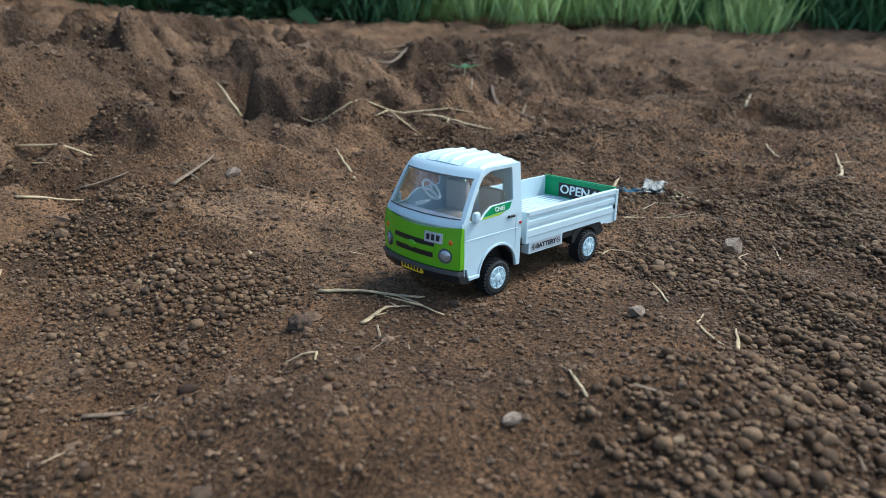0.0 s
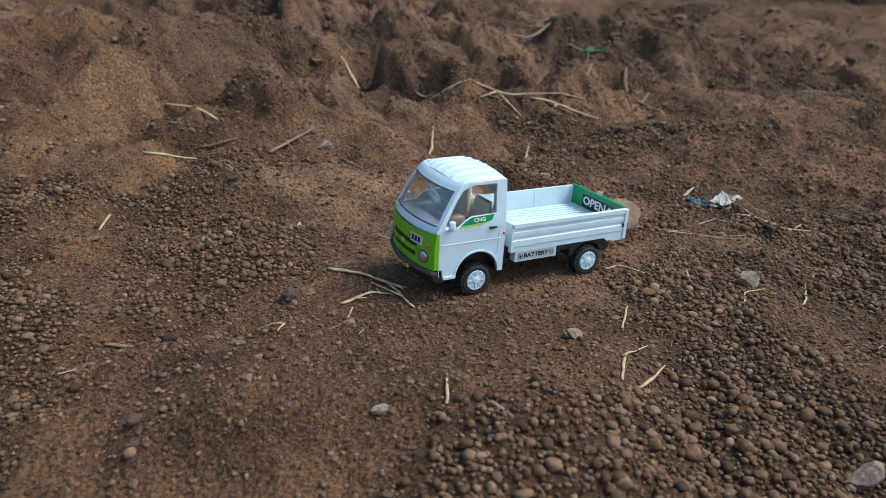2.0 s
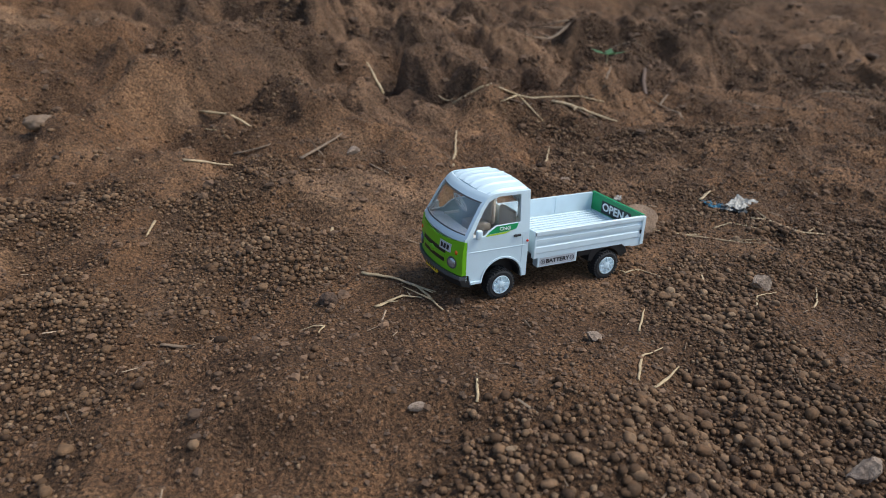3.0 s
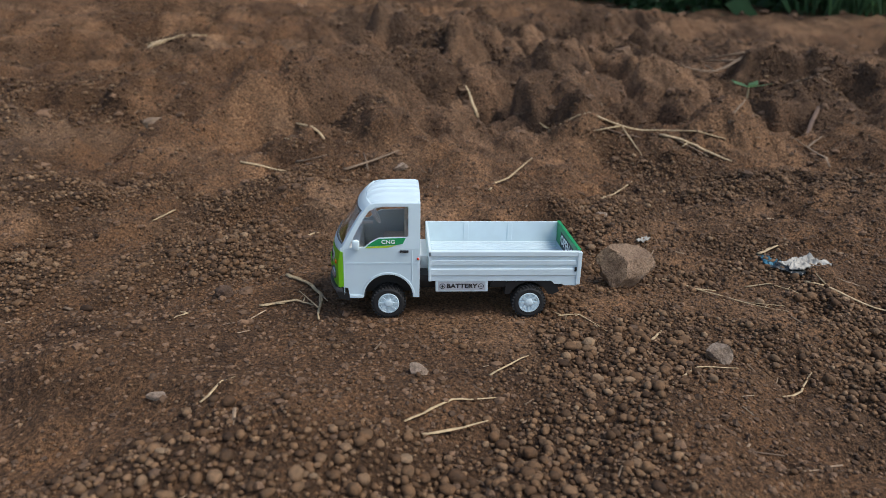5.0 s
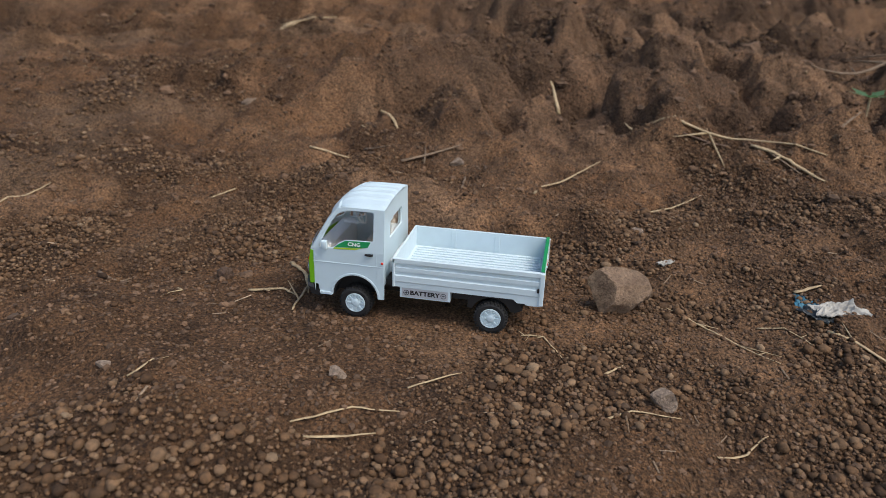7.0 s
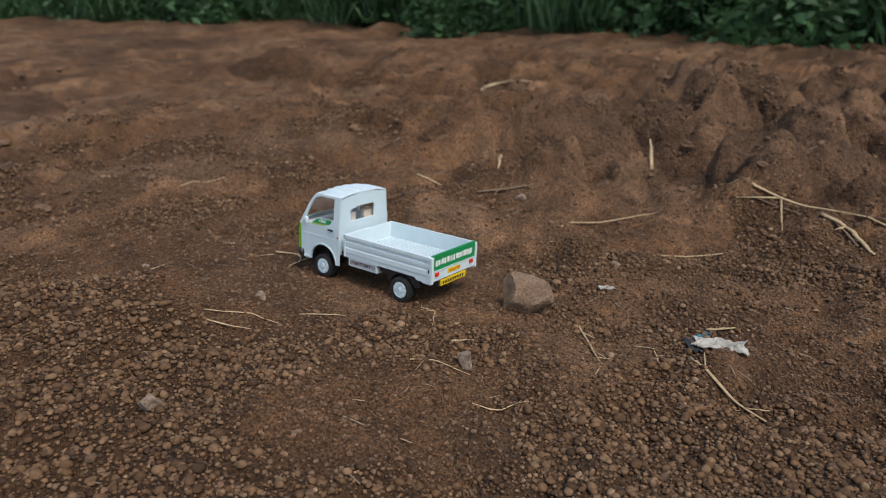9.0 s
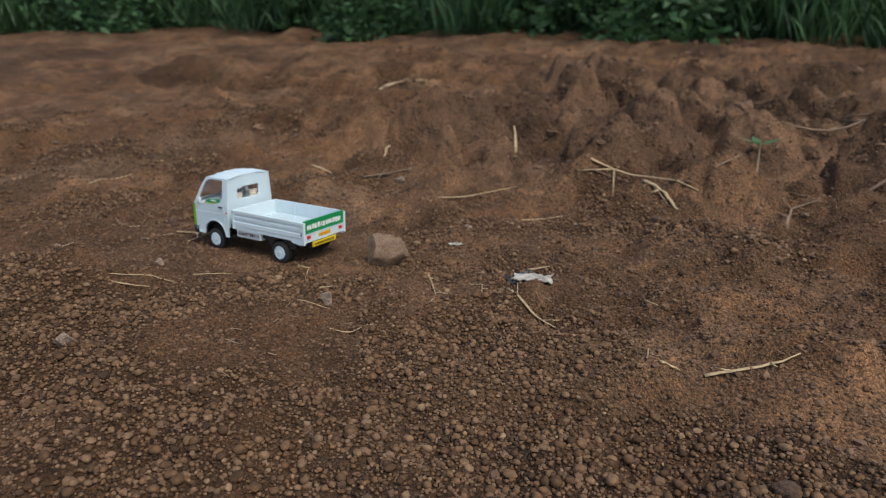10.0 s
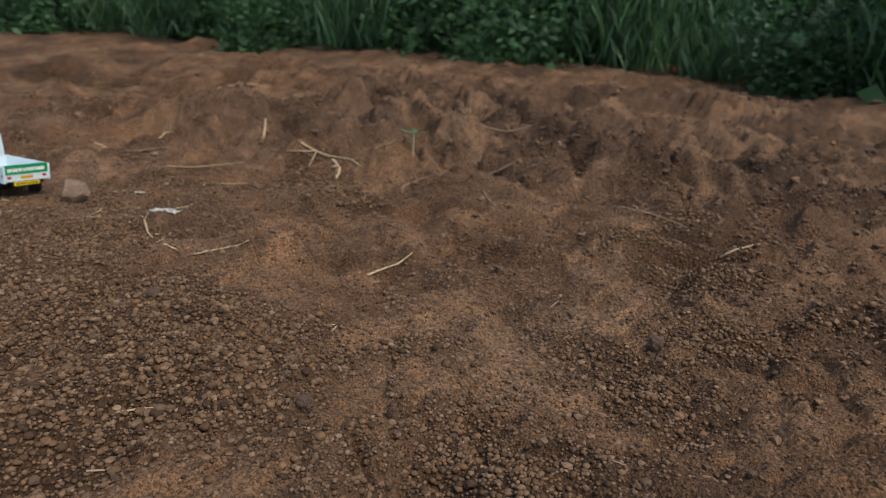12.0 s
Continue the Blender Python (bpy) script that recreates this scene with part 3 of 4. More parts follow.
def nose(y, z):
    """How far forward the curved front of the cab reaches."""
    edge = blend(z, ((0.0195, 0.0675), (0.030, 0.0676), (0.041, 0.0662), (0.0435, 0.0652), (0.052, 0.0607), (0.0605, 0.0558), (0.066, 0.0515), (0.0678, 0.0488)))
    bulge = blend(z, ((0.0195, 0.0052), (0.041, 0.0056), (0.05, 0.0050), (0.0678, 0.0036)))
    return edge + bulge * (1 - min(1, abs(y) / half_width(z)) ** 2.4)


def front_point(u, z):
    y = u * half_width(z)
    return (nose(y, z), y, z), (-1, 0, -0.25)


def smoothed(ob, angle=35):
    me = ob.data
    me.polygons.foreach_set("use_smooth", [True] * len(me.polygons))
    me.set_sharp_from_angle(angle=radians(angle))
    return ob


def arc(cx, cz, r, a0, a1, n):
    return [(cx + r * math.cos(radians(a)), cz + r * math.sin(radians(a))) for a in steps(a0, a1, n)]


def build_cab(truck):
    for side in (1, -1):
        low = [(0.0665, 0.0425), (0.0676, 0.034), (0.0676, 0.0198), (0.0628, 0.0190), (0.0620, 0.0132), (0.0545, 0.0132)] + arc(0.0402, 0.0134, 0.0138, 0, 180, 18) + [(0.0262, 0.0132), (0.0228, 0.0132), (0.0226, 0.0425)]
        me = outline([low], 0.0014, 0.0002, Matrix.Translation((0, side * 0.0280, 0)) @ LEFT)
        door = smoothed(part("side_panel", me, WHITE, truck), 40)
        frame_loop = [(0.0226, 0.0421), (0.0662, 0.0421), (0.0648, 0.0445), (0.0607, 0.052), (0.0560, 0.0602), (0.0524, 0.0648), (0.0500, 0.0668), (0.0470, 0.0678), (0.0226, 0.0678)]
        hole = [(0.0300, 0.0488), (0.0455, 0.0484), (0.0500, 0.0460), (0.0530, 0.0432), (0.0615, 0.0426), (0.0612, 0.0448), (0.0575, 0.0522), (0.0540, 0.0585), (0.0508, 0.0630), (0.0475, 0.0652), (0.0440, 0.0658), (0.0298, 0.0658), (0.0292, 0.0652), (0.0292, 0.0494)]
        lean = Matrix.Translation((0, side * 0.0280, 0.0422)) @ Matrix.Rotation(radians(5.4 * side), 4, "X") @ Matrix.Translation((0, 0, -0.0422))
        me = outline([frame_loop, hole], 0.0014, 0.0002, lean @ LEFT)
        smoothed(part("window_frame", me, WHITE, truck), 40)
        pane = outline([[(0.0288, 0.0480), (0.0460, 0.0478), (0.0530, 0.0424), (0.0620, 0.0424), (0.0575, 0.0532), (0.0508, 0.0638), (0.0445, 0.0664), (0.0288, 0.0664)]], 0.0004, 0.0, lean @ Matrix.Translation((0, -side * 0.0005, 0)) @ LEFT)
        ob = part("side_window", pane, GLASS, truck, "clear plastic side window")
        ob.visible_shadow = False
        # stickers below the window
        at = lean @ Matrix.Translation((0, side * 0.00085, 0)) @ LEFT
        part("door_sticker", outline([[(0.0305, 0.0486), (0.0455, 0.0480), (0.0498, 0.0455), (0.0520, 0.0437), (0.0350, 0.0446), (0.0322, 0.0452)]], 0.00016, 0, at), STICKER, door, "green sticker with white letters")
        part("sticker_stripe", outline([[(0.0355, 0.0444), (0.0521, 0.0435), (0.0530, 0.0426), (0.0400, 0.0430)]], 0.00016, 0, at), LIME, door, "yellow-green stripe")
        turn = Matrix.Rotation(math.pi, 4, "Z") if side < 0 else Matrix()
        part("sticker_letters", lettering("CNG", 0.0030, turn @ read_left(0.0402 * side, 0.02895, 0.0464, 5.4), 1.15), LETTER, door)
        bm = boxed(0.0290, 0.0338, side * 0.0286, side * 0.0300, 0.0404, 0.0416, 0.0003)
        part("door_handle", bm, BLACK, truck, "black door handle")
        bm = bmesh.new()
        bmesh.ops.create_uvsphere(bm, u_segments=10, v_segments=6, radius=0.0008, matrix=Matrix.Translation((0.0237, side * 0.0288, 0.0364)))
        part("side_marker", bm, RED, truck, "small red side marker")
        # creases pressed into the door
        bm = boxed(0.0240, 0.0655, side * 0.0284, side * 0.02895, 0.0336, 0.0341, 0.0002)
        part("door_crease", bm, WHITE, truck)
        bm = boxed(0.0268, 0.0272, side * 0.0284, side * 0.02890, 0.0225, 0.0415, 0.00015)
        part("door_seam", bm, WHITE, truck)
        bm = boxed(0.0645, 0.0649, side * 0.0284, side * 0.02890, 0.0150, 0.0420, 0.00015)
        part("door_seam", bm, WHITE, truck)
        lip = arc(0.0402, 0.0134, 0.0150, 0, 180, 18) + arc(0.0402, 0.0134, 0.0138, 180, 0, 18)
        part("wheel_arch", outline([lip], 0.0008, 0.0002, Matrix.Translation((0, side * 0.0288, 0)) @ LEFT), WHITE, truck)
        well = arc(0.0402, 0.0134, 0.0137, 0, 180, 18) + arc(0.0402, 0.0134, 0.0129, 180, 0, 18)
        me = outline([well], 0.0090, 0.0, Matrix.Translation((0, side * 0.0232, 0)) @ LEFT)
        part("wheel_well", me, BLACK, truck, "black wheel well")
        part("wheel_well", outline([arc(0.0402, 0.0134, 0.0137, 0, 180, 18)], 0.0015, 0.0, Matrix.Translation((0, side * 0.0192, 0)) @ LEFT), BLACK, truck)
        bm = boxed(0.0545, 0.0620, side * 0.0270, side * 0.0294, 0.0130, 0.0150, 0.0004)
        part("step", bm, WHITE, truck)
        bm = boxed(0.0560, 0.0600, side * 0.0282, side * 0.0312, 0.0420, 0.0478, 0.0012)
        smoothed(part("mirror", bm, WHITE, truck, "white wing mirror"))
        part("front_corner", outline([[(0.0650, 0.0198), (0.0679, 0.0198), (0.0680, 0.034), (0.0668, 0.0410), (0.0652, 0.0405)]], 0.0006, 0.0002, Matrix.Translation((0, side * 0.0287, 0)) @ LEFT), GREEN, truck)
    # roof with pressed ribs
    def roof(u, v):
        x, t = 0.0226 + u * (nose(v * 0.0258, 0.0676) - 0.0226), v
        rise = 0.0030 * (1 - abs(t) ** 2.2) - 0.0026 * max(0, (u - 0.55) / 0.45) ** 2 - 0.0006 * max(0, (0.12 - u) / 0.12) ** 2
        wave = abs(((t + 1) * 3.0) % 1.0 - 0.5) * 2
        rib = 0.0009 * min(1.0, max(0.0, 3.2 * (0.38 - wave))) * (1 if 0.05 < u < 0.97 and abs(t) < 0.9 else 0)
        return (x, t * 0.0262, 0.0674 + rise + rib), (0, 0, -1)
    ob = part("roof", shell(roof, steps(0, 1, 16), steps(-1, 1, 96), 0.0010), WHITE, truck, "white ribbed roof")
    smoothed(ob, 50)
    # windscreen frame, screen and the panel under it
    bm = shell(front_point, steps(-1, 1, 24), steps(0.0405, 0.0447, 4), 0.0012)
    shell(front_point, steps(-1, 1, 24), steps(0.0628, 0.0672, 4), 0.0012, bm)
    for side in (1, -1):
        shell(front_point, steps(side * 0.925, side, 3), steps(0.0447, 0.0628, 8), 0.0012, bm)
    smoothed(part("windscreen_frame", bm, WHITE, truck), 40)

    def inset(u, z):
        (x, y, z2), w = front_point(u, z)
        return (x - 0.0006, y, z2), w
    ob = part("windscreen", shell(inset, steps(-0.95, 0.95, 20), steps(0.0440, 0.0634, 8), 0.0004), GLASS, truck, "clear plastic windscreen")
    smoothed(ob)
    ob.visible_shadow = False

    def trim(u, z):
        (x, y, z2), w = front_point(u, z)
        return (x + 0.0001, y, z2), w
    bm = shell(trim, steps(-0.93, 0.93, 20), steps(0.0623, 0.0630, 1), 0.0006)
    shell(trim, steps(-0.93, 0.93, 20), steps(0.0443, 0.0449, 1), 0.0006, bm)
    part("windscreen_seal", bm, GREY, truck, "thin grey seal")

    def green(u, z):
        (x, y, z2), w = front_point(u, z)
        top = 0.0386 + 0.0024 * abs(u) ** 1.5
        z3 = 0.0195 + (z - 0.0195) / 0.0215 * (top - 0.0195)
        return (nose(y, z3) + 0.0004, y, z3), w
    front = part("front_panel", shell(green, steps(-0.995, 0.995, 28), steps(0.0195, 0.041, 10), 0.0014), GREEN, truck, "lime green front panel")
    smoothed(front, 40)

    def on_front(y0, y1, z0, z1, out, thick, n=10):
        def fn(y, z):
            return (nose(y, z) + out, y, z), (-1, 0, 0)
        return shell(fn, steps(y0, y1, n), steps(z0, z1, 2), thick)
    part("grille_slot", on_front(-0.0150, 0.0150, 0.0298, 0.0322, 0.00055, 0.0005), BLACK, front, "black grille slot")
    part("grille_slot", on_front(-0.0140, 0.0140, 0.0240, 0.0266, 0.00055, 0.0005), BLACK, front, "black grille slot")
    part("grille_bar", on_front(-0.0150, 0.0150, 0.0270, 0.0295, 0.0011, 0.0010), GREEN, front)
    bm = bmesh.new()
    bmesh.ops.create_uvsphere(bm, u_segments=16, v_segments=8, radius=1.0, matrix=Matrix.Translation((nose(0, 0.0285) + 0.0010, 0, 0.0285)) @ Matrix.Diagonal((0.0010, 0.0034, 0.0021, 1)))
    smoothed(part("emblem", bm, GREEN, front, "plain oval emblem"))
    for side in (1, -1):
        y = side * 0.0214
        tilt = Matrix.Translation((nose(y, 0.0262) + 0.0004, y, 0.0262)) @ Matrix.Rotation(radians(90), 4, "Y") @ Matrix.Rotation(radians(-side * 24), 4, "X")
        bm = bmesh.new()
        bmesh.ops.create_cone(bm, cap_ends=True, segments=28, radius1=0.0040, radius2=0.0037, depth=0.0012, matrix=tilt)
        lamp = part("headlight", bm, GREY, truck, "round headlight with a dark rim")
        bm = bmesh.new()
        bmesh.ops.create_uvsphere(bm, u_segments=20, v_segments=10, radius=0.0031, matrix=tilt @ Matrix.Translation((0, 0, 0.0003)) @ Matrix.Diagonal((1, 1, 0.4, 1)))
        smoothed(part("lens", bm, CHROME, lamp, "silvery lens"))
        y = side * 0.0238
        bm = bmesh.new()
        bmesh.ops.create_uvsphere(bm, u_segments=14, v_segments=8, radius=0.0014, matrix=Matrix.Translation((nose(y, 0.0332) + 0.0003, y, 0.0332)) @ Matrix.Diagonal((0.6, 1, 1, 1)))
        smoothed(part("indicator", bm, ORANGE, truck, "orange-red indicator lamp"))
    badge = part("badge", on_front(0.0085, 0.0195, 0.0318, 0.0370, 0.0007, 0.0004), SILVER, front, "silver badge with dark shapes")
    for y in (0.0110, 0.0140, 0.0170):
        part("badge_mark", on_front(y - 0.0010, y + 0.0009, 0.0330, 0.0359, 0.0009, 0.0003, 2), INK, badge)

    def bumper(u, z):
        (x, y, z2), w = front_point(u, 0.0195)
        return (x + 0.0020, y * 1.012, z), w
    smoothed(part("bumper", shell(bumper, steps(-1, 1, 24), steps(0.0172, 0.0196, 2), 0.004), GREY, truck, "grey moulded bumper"), 40)

    def skirt(u, z):
        (x, y, z2), w = front_point(u, 0.0195)
        return (x + 0.0014 - (0.0172 - z) * 0.35, y * 1.012, z), w
    smoothed(part("bumper_skirt", shell(skirt, steps(-1, 1, 24), steps(0.0128, 0.0173, 2), 0.006), BLACK, truck, "black lower bumper"), 40)
    plate = part("number_plate", boxed(0.0728, 0.0742, -0.0080, 0.0080, 0.0142, 0.0186, 0.0002), YELLOW, truck, "yellow plate with dark bars")
    for k in range(6):
        y = -0.0060 + 0.0024 * k
        part("plate_bar", boxed(0.0741, 0.07435, y - 0.0007, y + 0.0007, 0.0153, 0.0175), INK, plate)
    # back wall with its small window
    wall = [(-0.0268, 0.0220), (0.0268, 0.0220), (0.0284, 0.030), (0.0284, 0.0425), (0.0262, 0.0660), (0.0245, 0.0678), (0.0130, 0.0694), (-0.0130, 0.0694), (-0.0245, 0.0678), (-0.0262, 0.0660), (-0.0284, 0.0425), (-0.0284, 0.030)]
    hole = [(0.0148, 0.0475), (0.0155, 0.0485), (0.0155, 0.0560), (0.0145, 0.0572), (0.0100, 0.0574), (0.0080, 0.0585), (-0.0110, 0.0585), (-0.0122, 0.0573), (-0.0122, 0.0487), (-0.0114, 0.0475)]
    smoothed(part("back_wall", outline([wall, hole], 0.0012, 0.0002, Matrix.Translation((0.0232, 0, 0)) @ BACK), WHITE, truck), 40)
    pane = outline([[(0.0160, 0.0470), (0.0160, 0.0590), (-0.0126, 0.0590), (-0.0126, 0.0470)]], 0.0003, 0, Matrix.Translation((0.0240, 0, 0)) @ BACK)
    ob = part("rear_window", pane, GLASS, truck, "small clear rear window")
    ob.visible_shadow = False
    # inside
    part("cab_floor", boxed(0.0240, 0.0660, -0.0184, 0.0184, 0.0215, 0.0235), INTERIOR, truck)
    smoothed(part("dashboard", boxed(0.0560, 0.0660, -0.0262, 0.0262, 0.0240, 0.0425, 0.002), INTERIOR, truck, "pale moulded dashboard"))
    for y in (0.0125, -0.0125):
        seat = part("seat", boxed(0.0300, 0.0440, y - 0.0085, y + 0.0085, 0.0235, 0.0370, 0.002), CREAM, truck, "cream moulded seat")
        smoothed(part("seat_back", boxed(0.0268, 0.0312, y - 0.0080, y + 0.0080, 0.0350, 0.0530, 0.0018), CREAM, seat))
        smoothed(seat)
    bm = bmesh.new()
    spin = Matrix.Translation((0.0490, -0.0125, 0.0505)) @ Matrix.Rotation(radians(-62), 4, "Y")
    for k in range(20):
        a, b = 2 * math.pi * k / 20, 2 * math.pi * (k + 1) / 20
        for rr, zz in ((0.0062, 0.0), ):
            p, q = Vector((rr * math.cos(a), rr * math.sin(a), zz)), Vector((rr * math.cos(b), rr * math.sin(b), zz))
            bmesh.ops.create_cone(bm, cap_ends=False, segments=6, radius1=0.0007, radius2=0.0007, depth=(q - p).length * 1.1, matrix=spin @ Matrix.Translation((p + q) / 2) @ (q - p).to_track_quat("Z", "Y").to_matrix().to_4x4())
    for a in (0.5, 2.6, 4.7):
        p = Vector((0.0031 * math.cos(a), 0.0031 * math.sin(a), 0))
        bmesh.ops.create_cube(bm, size=1.0, matrix=spin @ Matrix.Translation(p) @ Matrix.Rotation(a, 4, "Z") @ Matrix.Diagonal((0.0062, 0.0014, 0.0008, 1)))
    box(bm, 0.0500, 0.0600, -0.0132, -0.0118, 0.0440, 0.0455)
    part("steering_wheel", bm, INTERIOR, truck, "pale steering wheel")


def build_bed(truck):
    x0, x1 = -0.0668, 0.0176
    profile = [(0.0264, 0.0405), (0.0281, 0.0405), (0.0284, 0.0402), (0.0284, 0.0378), (0.0280, 0.0374), (0.0272, 0.0371), (0.0272, 0.0352), (0.0280, 0.0348), (0.0280, 0.0325), (0.0272, 0.0321), (0.0272, 0.0302), (0.0281, 0.0297), (0.0281, 0.0262), (0.0276, 0.0256), (0.0276, 0.0226), (0.0264, 0.0226)]
    for side in (1, -1):
        loop = [(side * y, z) for y, z in profile]
        me = outline([loop], x1 - x0, 0.0, Matrix.Translation(((x0 + x1) / 2, 0, 0)) @ BACK)
        panel = part("bed_side", me, BEDWHITE, truck, "white bed side with three pressed ridges")
        tail = [(-0.0520, 0.0228), (-0.0545, 0.0205), (-0.0585, 0.0205), (-0.0605, 0.0196), (-0.0675, 0.0196), (-0.0675, 0.0228)]
        part("bed_skirt", outline([tail], 0.0012, 0.0002, Matrix.Translation((0, side * 0.0270, 0)) @ LEFT), BEDWHITE, truck)
        for x in (-0.008, -0.036):
            part("bed_rib", boxed(x - 0.0016, x + 0.0016, side * 0.0261, side * 0.0265, 0.0285, 0.0400, 0.0002), BEDWHITE, panel)
        part("latch", boxed(-0.0664, -0.0652, side * 0.0279, side * 0.0288, 0.0285, 0.0312, 0.0003), BLACK, panel, "small dark latch")
        # battery box
        bm = boxed(-0.0163, 0.0136, side * 0.0215, side * 0.0272, 0.0158, 0.0228, 0.0004)
        box_ob = part("battery_box", bm, BEDWHITE, truck, "battery box with a silver sticker")
        part("battery_sticker", boxed(-0.0148, 0.0122, side * 0.02712, side * 0.02728, 0.0166, 0.0221), SILVER, box_ob)
        turn = Matrix.Rotation(math.pi, 4, "Z") if side < 0 else Matrix()
        part("battery_letters", lettering("BATTERY", 0.0037, turn @ read_left(-0.0013 * side, 0.0274, 0.0193), 1.14, bold=0.035), INK, box_ob)
        for x, mark in ((0.0097, "+"), (-0.0123, "-")):
            ring = arc(x, 0.0193, 0.00165, 0, 345, 23)
            hole = arc(x, 0.0193, 0.00135, 0, 345, 23)
            part("terminal_ring", outline([ring, hole], 0.00016, 0, Matrix.Translation((0, side * 0.0274, 0)) @ LEFT), INK, box_ob)
            bm = boxed(x - 0.0009, x + 0.0009, side * 0.02732, side * 0.02748, 0.0191, 0.0195)
            if mark == "+":
                box(bm, x - 0.0002, x + 0.0002, side * 0.02732, side * 0.02749, 0.0184, 0.0202)
            part("terminal_mark", bm, INK, box_ob)
        # dark guard over the rear wheel
        guard = [(-0.0262, 0.0140), (-0.0266, 0.0195), (-0.0302, 0.0236), (-0.0508, 0.0236), (-0.0556, 0.0202), (-0.0578, 0.0158), (-0.0545, 0.0140)] + arc(-0.0402, 0.0095, 0.0120, 158, 22, 12)
        part("mudguard", outline([guard], 0.0090, 0.0, Matrix.Translation((0, side * 0.0222, 0)) @ LEFT), BLACK, truck, "black rear mudguard")
        part("mud_flap", boxed(-0.0545, -0.0532, side * 0.0185, side * 0.0265, 0.0135, 0.0200), BLACK, truck)
    # floor with ribs
    bm = boxed(x0, x1, -0.0264, 0.0264, 0.0255, 0.0275)
    floor_ob = part("bed_floor", bm, BEDWHITE, truck, "white bed floor with lengthwise ribs")
    for k in range(13):
        y = -0.0234 + 0.0039 * k
        part("floor_rib", boxed(x0 + 0.002, x1 - 0.003, y - 0.0009, y + 0.0009, 0.0274, 0.0283, 0.0003), BEDWHITE, floor_ob)
    part("bed_front", boxed(0.0164, 0.0178, -0.0284, 0.0284, 0.0226, 0.0404, 0.0003), BEDWHITE, truck)
    # tailgate
    gate = part("tailgate", boxed(-0.0680, -0.0668, -0.0272, 0.0272, 0.0215, 0.0408, 0.0003), BEDWHITE, truck, "white tailgate with green stickers")
    part("tail_sticker", boxed(-0.0683, -0.0680, -0.0262, 0.0262, 0.0298, 0.0409), STICKER, gate, "green tailgate sticker with pale marks")
    part("tail_sticker", boxed(-0.0684, -0.0664, -0.0272, 0.0272, 0.0408, 0.0414, 0.0002), STICKER, gate)
    part("inner_sticker", boxed(-0.0668, -0.06655, -0.0262, 0.0262, 0.0284, 0.0406), STICKER, gate, "green sticker with white capital letters")
    part("sticker_ground", boxed(-0.06655, -0.0664, -0.0148, 0.0165, 0.0290, 0.0380), INK, gate)
    part("open_letters", lettering("OPEN", 0.0080, read_front(-0.0663, -0.0020, 0.0337), 1.12), LETTER, gate)
    arrow = [(0.0122, 0.0312), (0.0122, 0.0338), (0.0105, 0.0338), (0.0134, 0.0368), (0.0163, 0.0338), (0.0146, 0.0338), (0.0146, 0.0312)]
    part("open_arrow", outline([arrow], 0.0002, 0, Matrix.Translation((-0.0663, 0, 0)) @ BACK), LETTER, gate)
    rng = random.Random(4)
    y = 0.0235
    while y > -0.0225:
        w = rng.uniform(0.0009, 0.0024)
        part("tail_mark", boxed(-0.06842, -0.0683, y - w, y, 0.0328 + rng.uniform(0, 0.0006), 0.0376 + rng.uniform(-0.0007, 0)), LETTER, gate)
        y -= w + rng.choice((0.0005, 0.0005, 0.0013))
    part("tail_strip", boxed(-0.0686, -0.0680, -0.0268, 0.0268, 0.0292, 0.0298), BEDWHITE, gate)
    for side in (1, -1):
        part("corner_post", boxed(-0.0690, -0.0664, side * 0.0262, side * 0.0286, 0.0205, 0.0402, 0.0004), BEDWHITE, truck)
        part("tail_lamp", boxed(-0.0688, -0.0680, side * 0.0192, side * 0.0240, 0.0252, 0.0280, 0.0003), RED, gate, "orange-red tail lamp")
    strip = part("small_plate", boxed(-0.0683, -0.0680, -0.0072, 0.0082, 0.0243, 0.0276), YELLOW, gate, "small yellow sticker with bars")
    for k in range(6):
        part("plate_bar", boxed(-0.06845, -0.0683, 0.0066 - 0.0024 * k, 0.0052 - 0.0024 * k, 0.0250, 0.0268), ORANGE, strip)
    bar = part("rear_bumper", boxed(-0.0672, -0.0640, -0.0165, 0.0180, 0.0160, 0.0214, 0.0005), BLACK, truck)
    plate = part("number_plate", boxed(-0.0684, -0.0672, -0.0150, 0.0165, 0.0163, 0.0208, 0.0002), YELLOW, bar, "yellow plate with dark bars")
    for k in range(9):
        part("plate_bar", boxed(-0.06855, -0.0684, 0.0140 - 0.0030 * k, 0.0122 - 0.0030 * k, 0.0174, 0.0196), INK, bar)
    # frame below
    part("chassis", boxed(-0.0630, 0.0600, -0.0150, 0.0150, 0.0130, 0.0225, 0.001), BLACK, truck, "black chassis")
    part("chassis_cross", boxed(-0.0180, -0.0300, -0.0262, 0.0262, 0.0185, 0.0254), BLACK, truck)
    part("bed_bearer", boxed(-0.0660, 0.0222, -0.0255, 0.0255, 0.0218, 0.0256), BLACK, truck)
    part("bed_bracket", boxed(0.0175, 0.0228, -0.0150, 0.0150, 0.0222, 0.0330), INTERIOR, truck)


def lathe(profile, n, place):
    """Turns (radius, along) pairs round the third axis of place."""
    bm = bmesh.new()
    rings = [[bm.verts.new(place @ Vector((r * math.cos(2 * math.pi * k / n), r * math.sin(2 * math.pi * k / n), a))) for k in range(n)] for r, a in profile]
    for p, q in zip(rings, rings[1:]):
        for k in range(n):
            bm.faces.new((p[k], p[(k + 1) % n], q[(k + 1) % n], q[k]))
    return bm


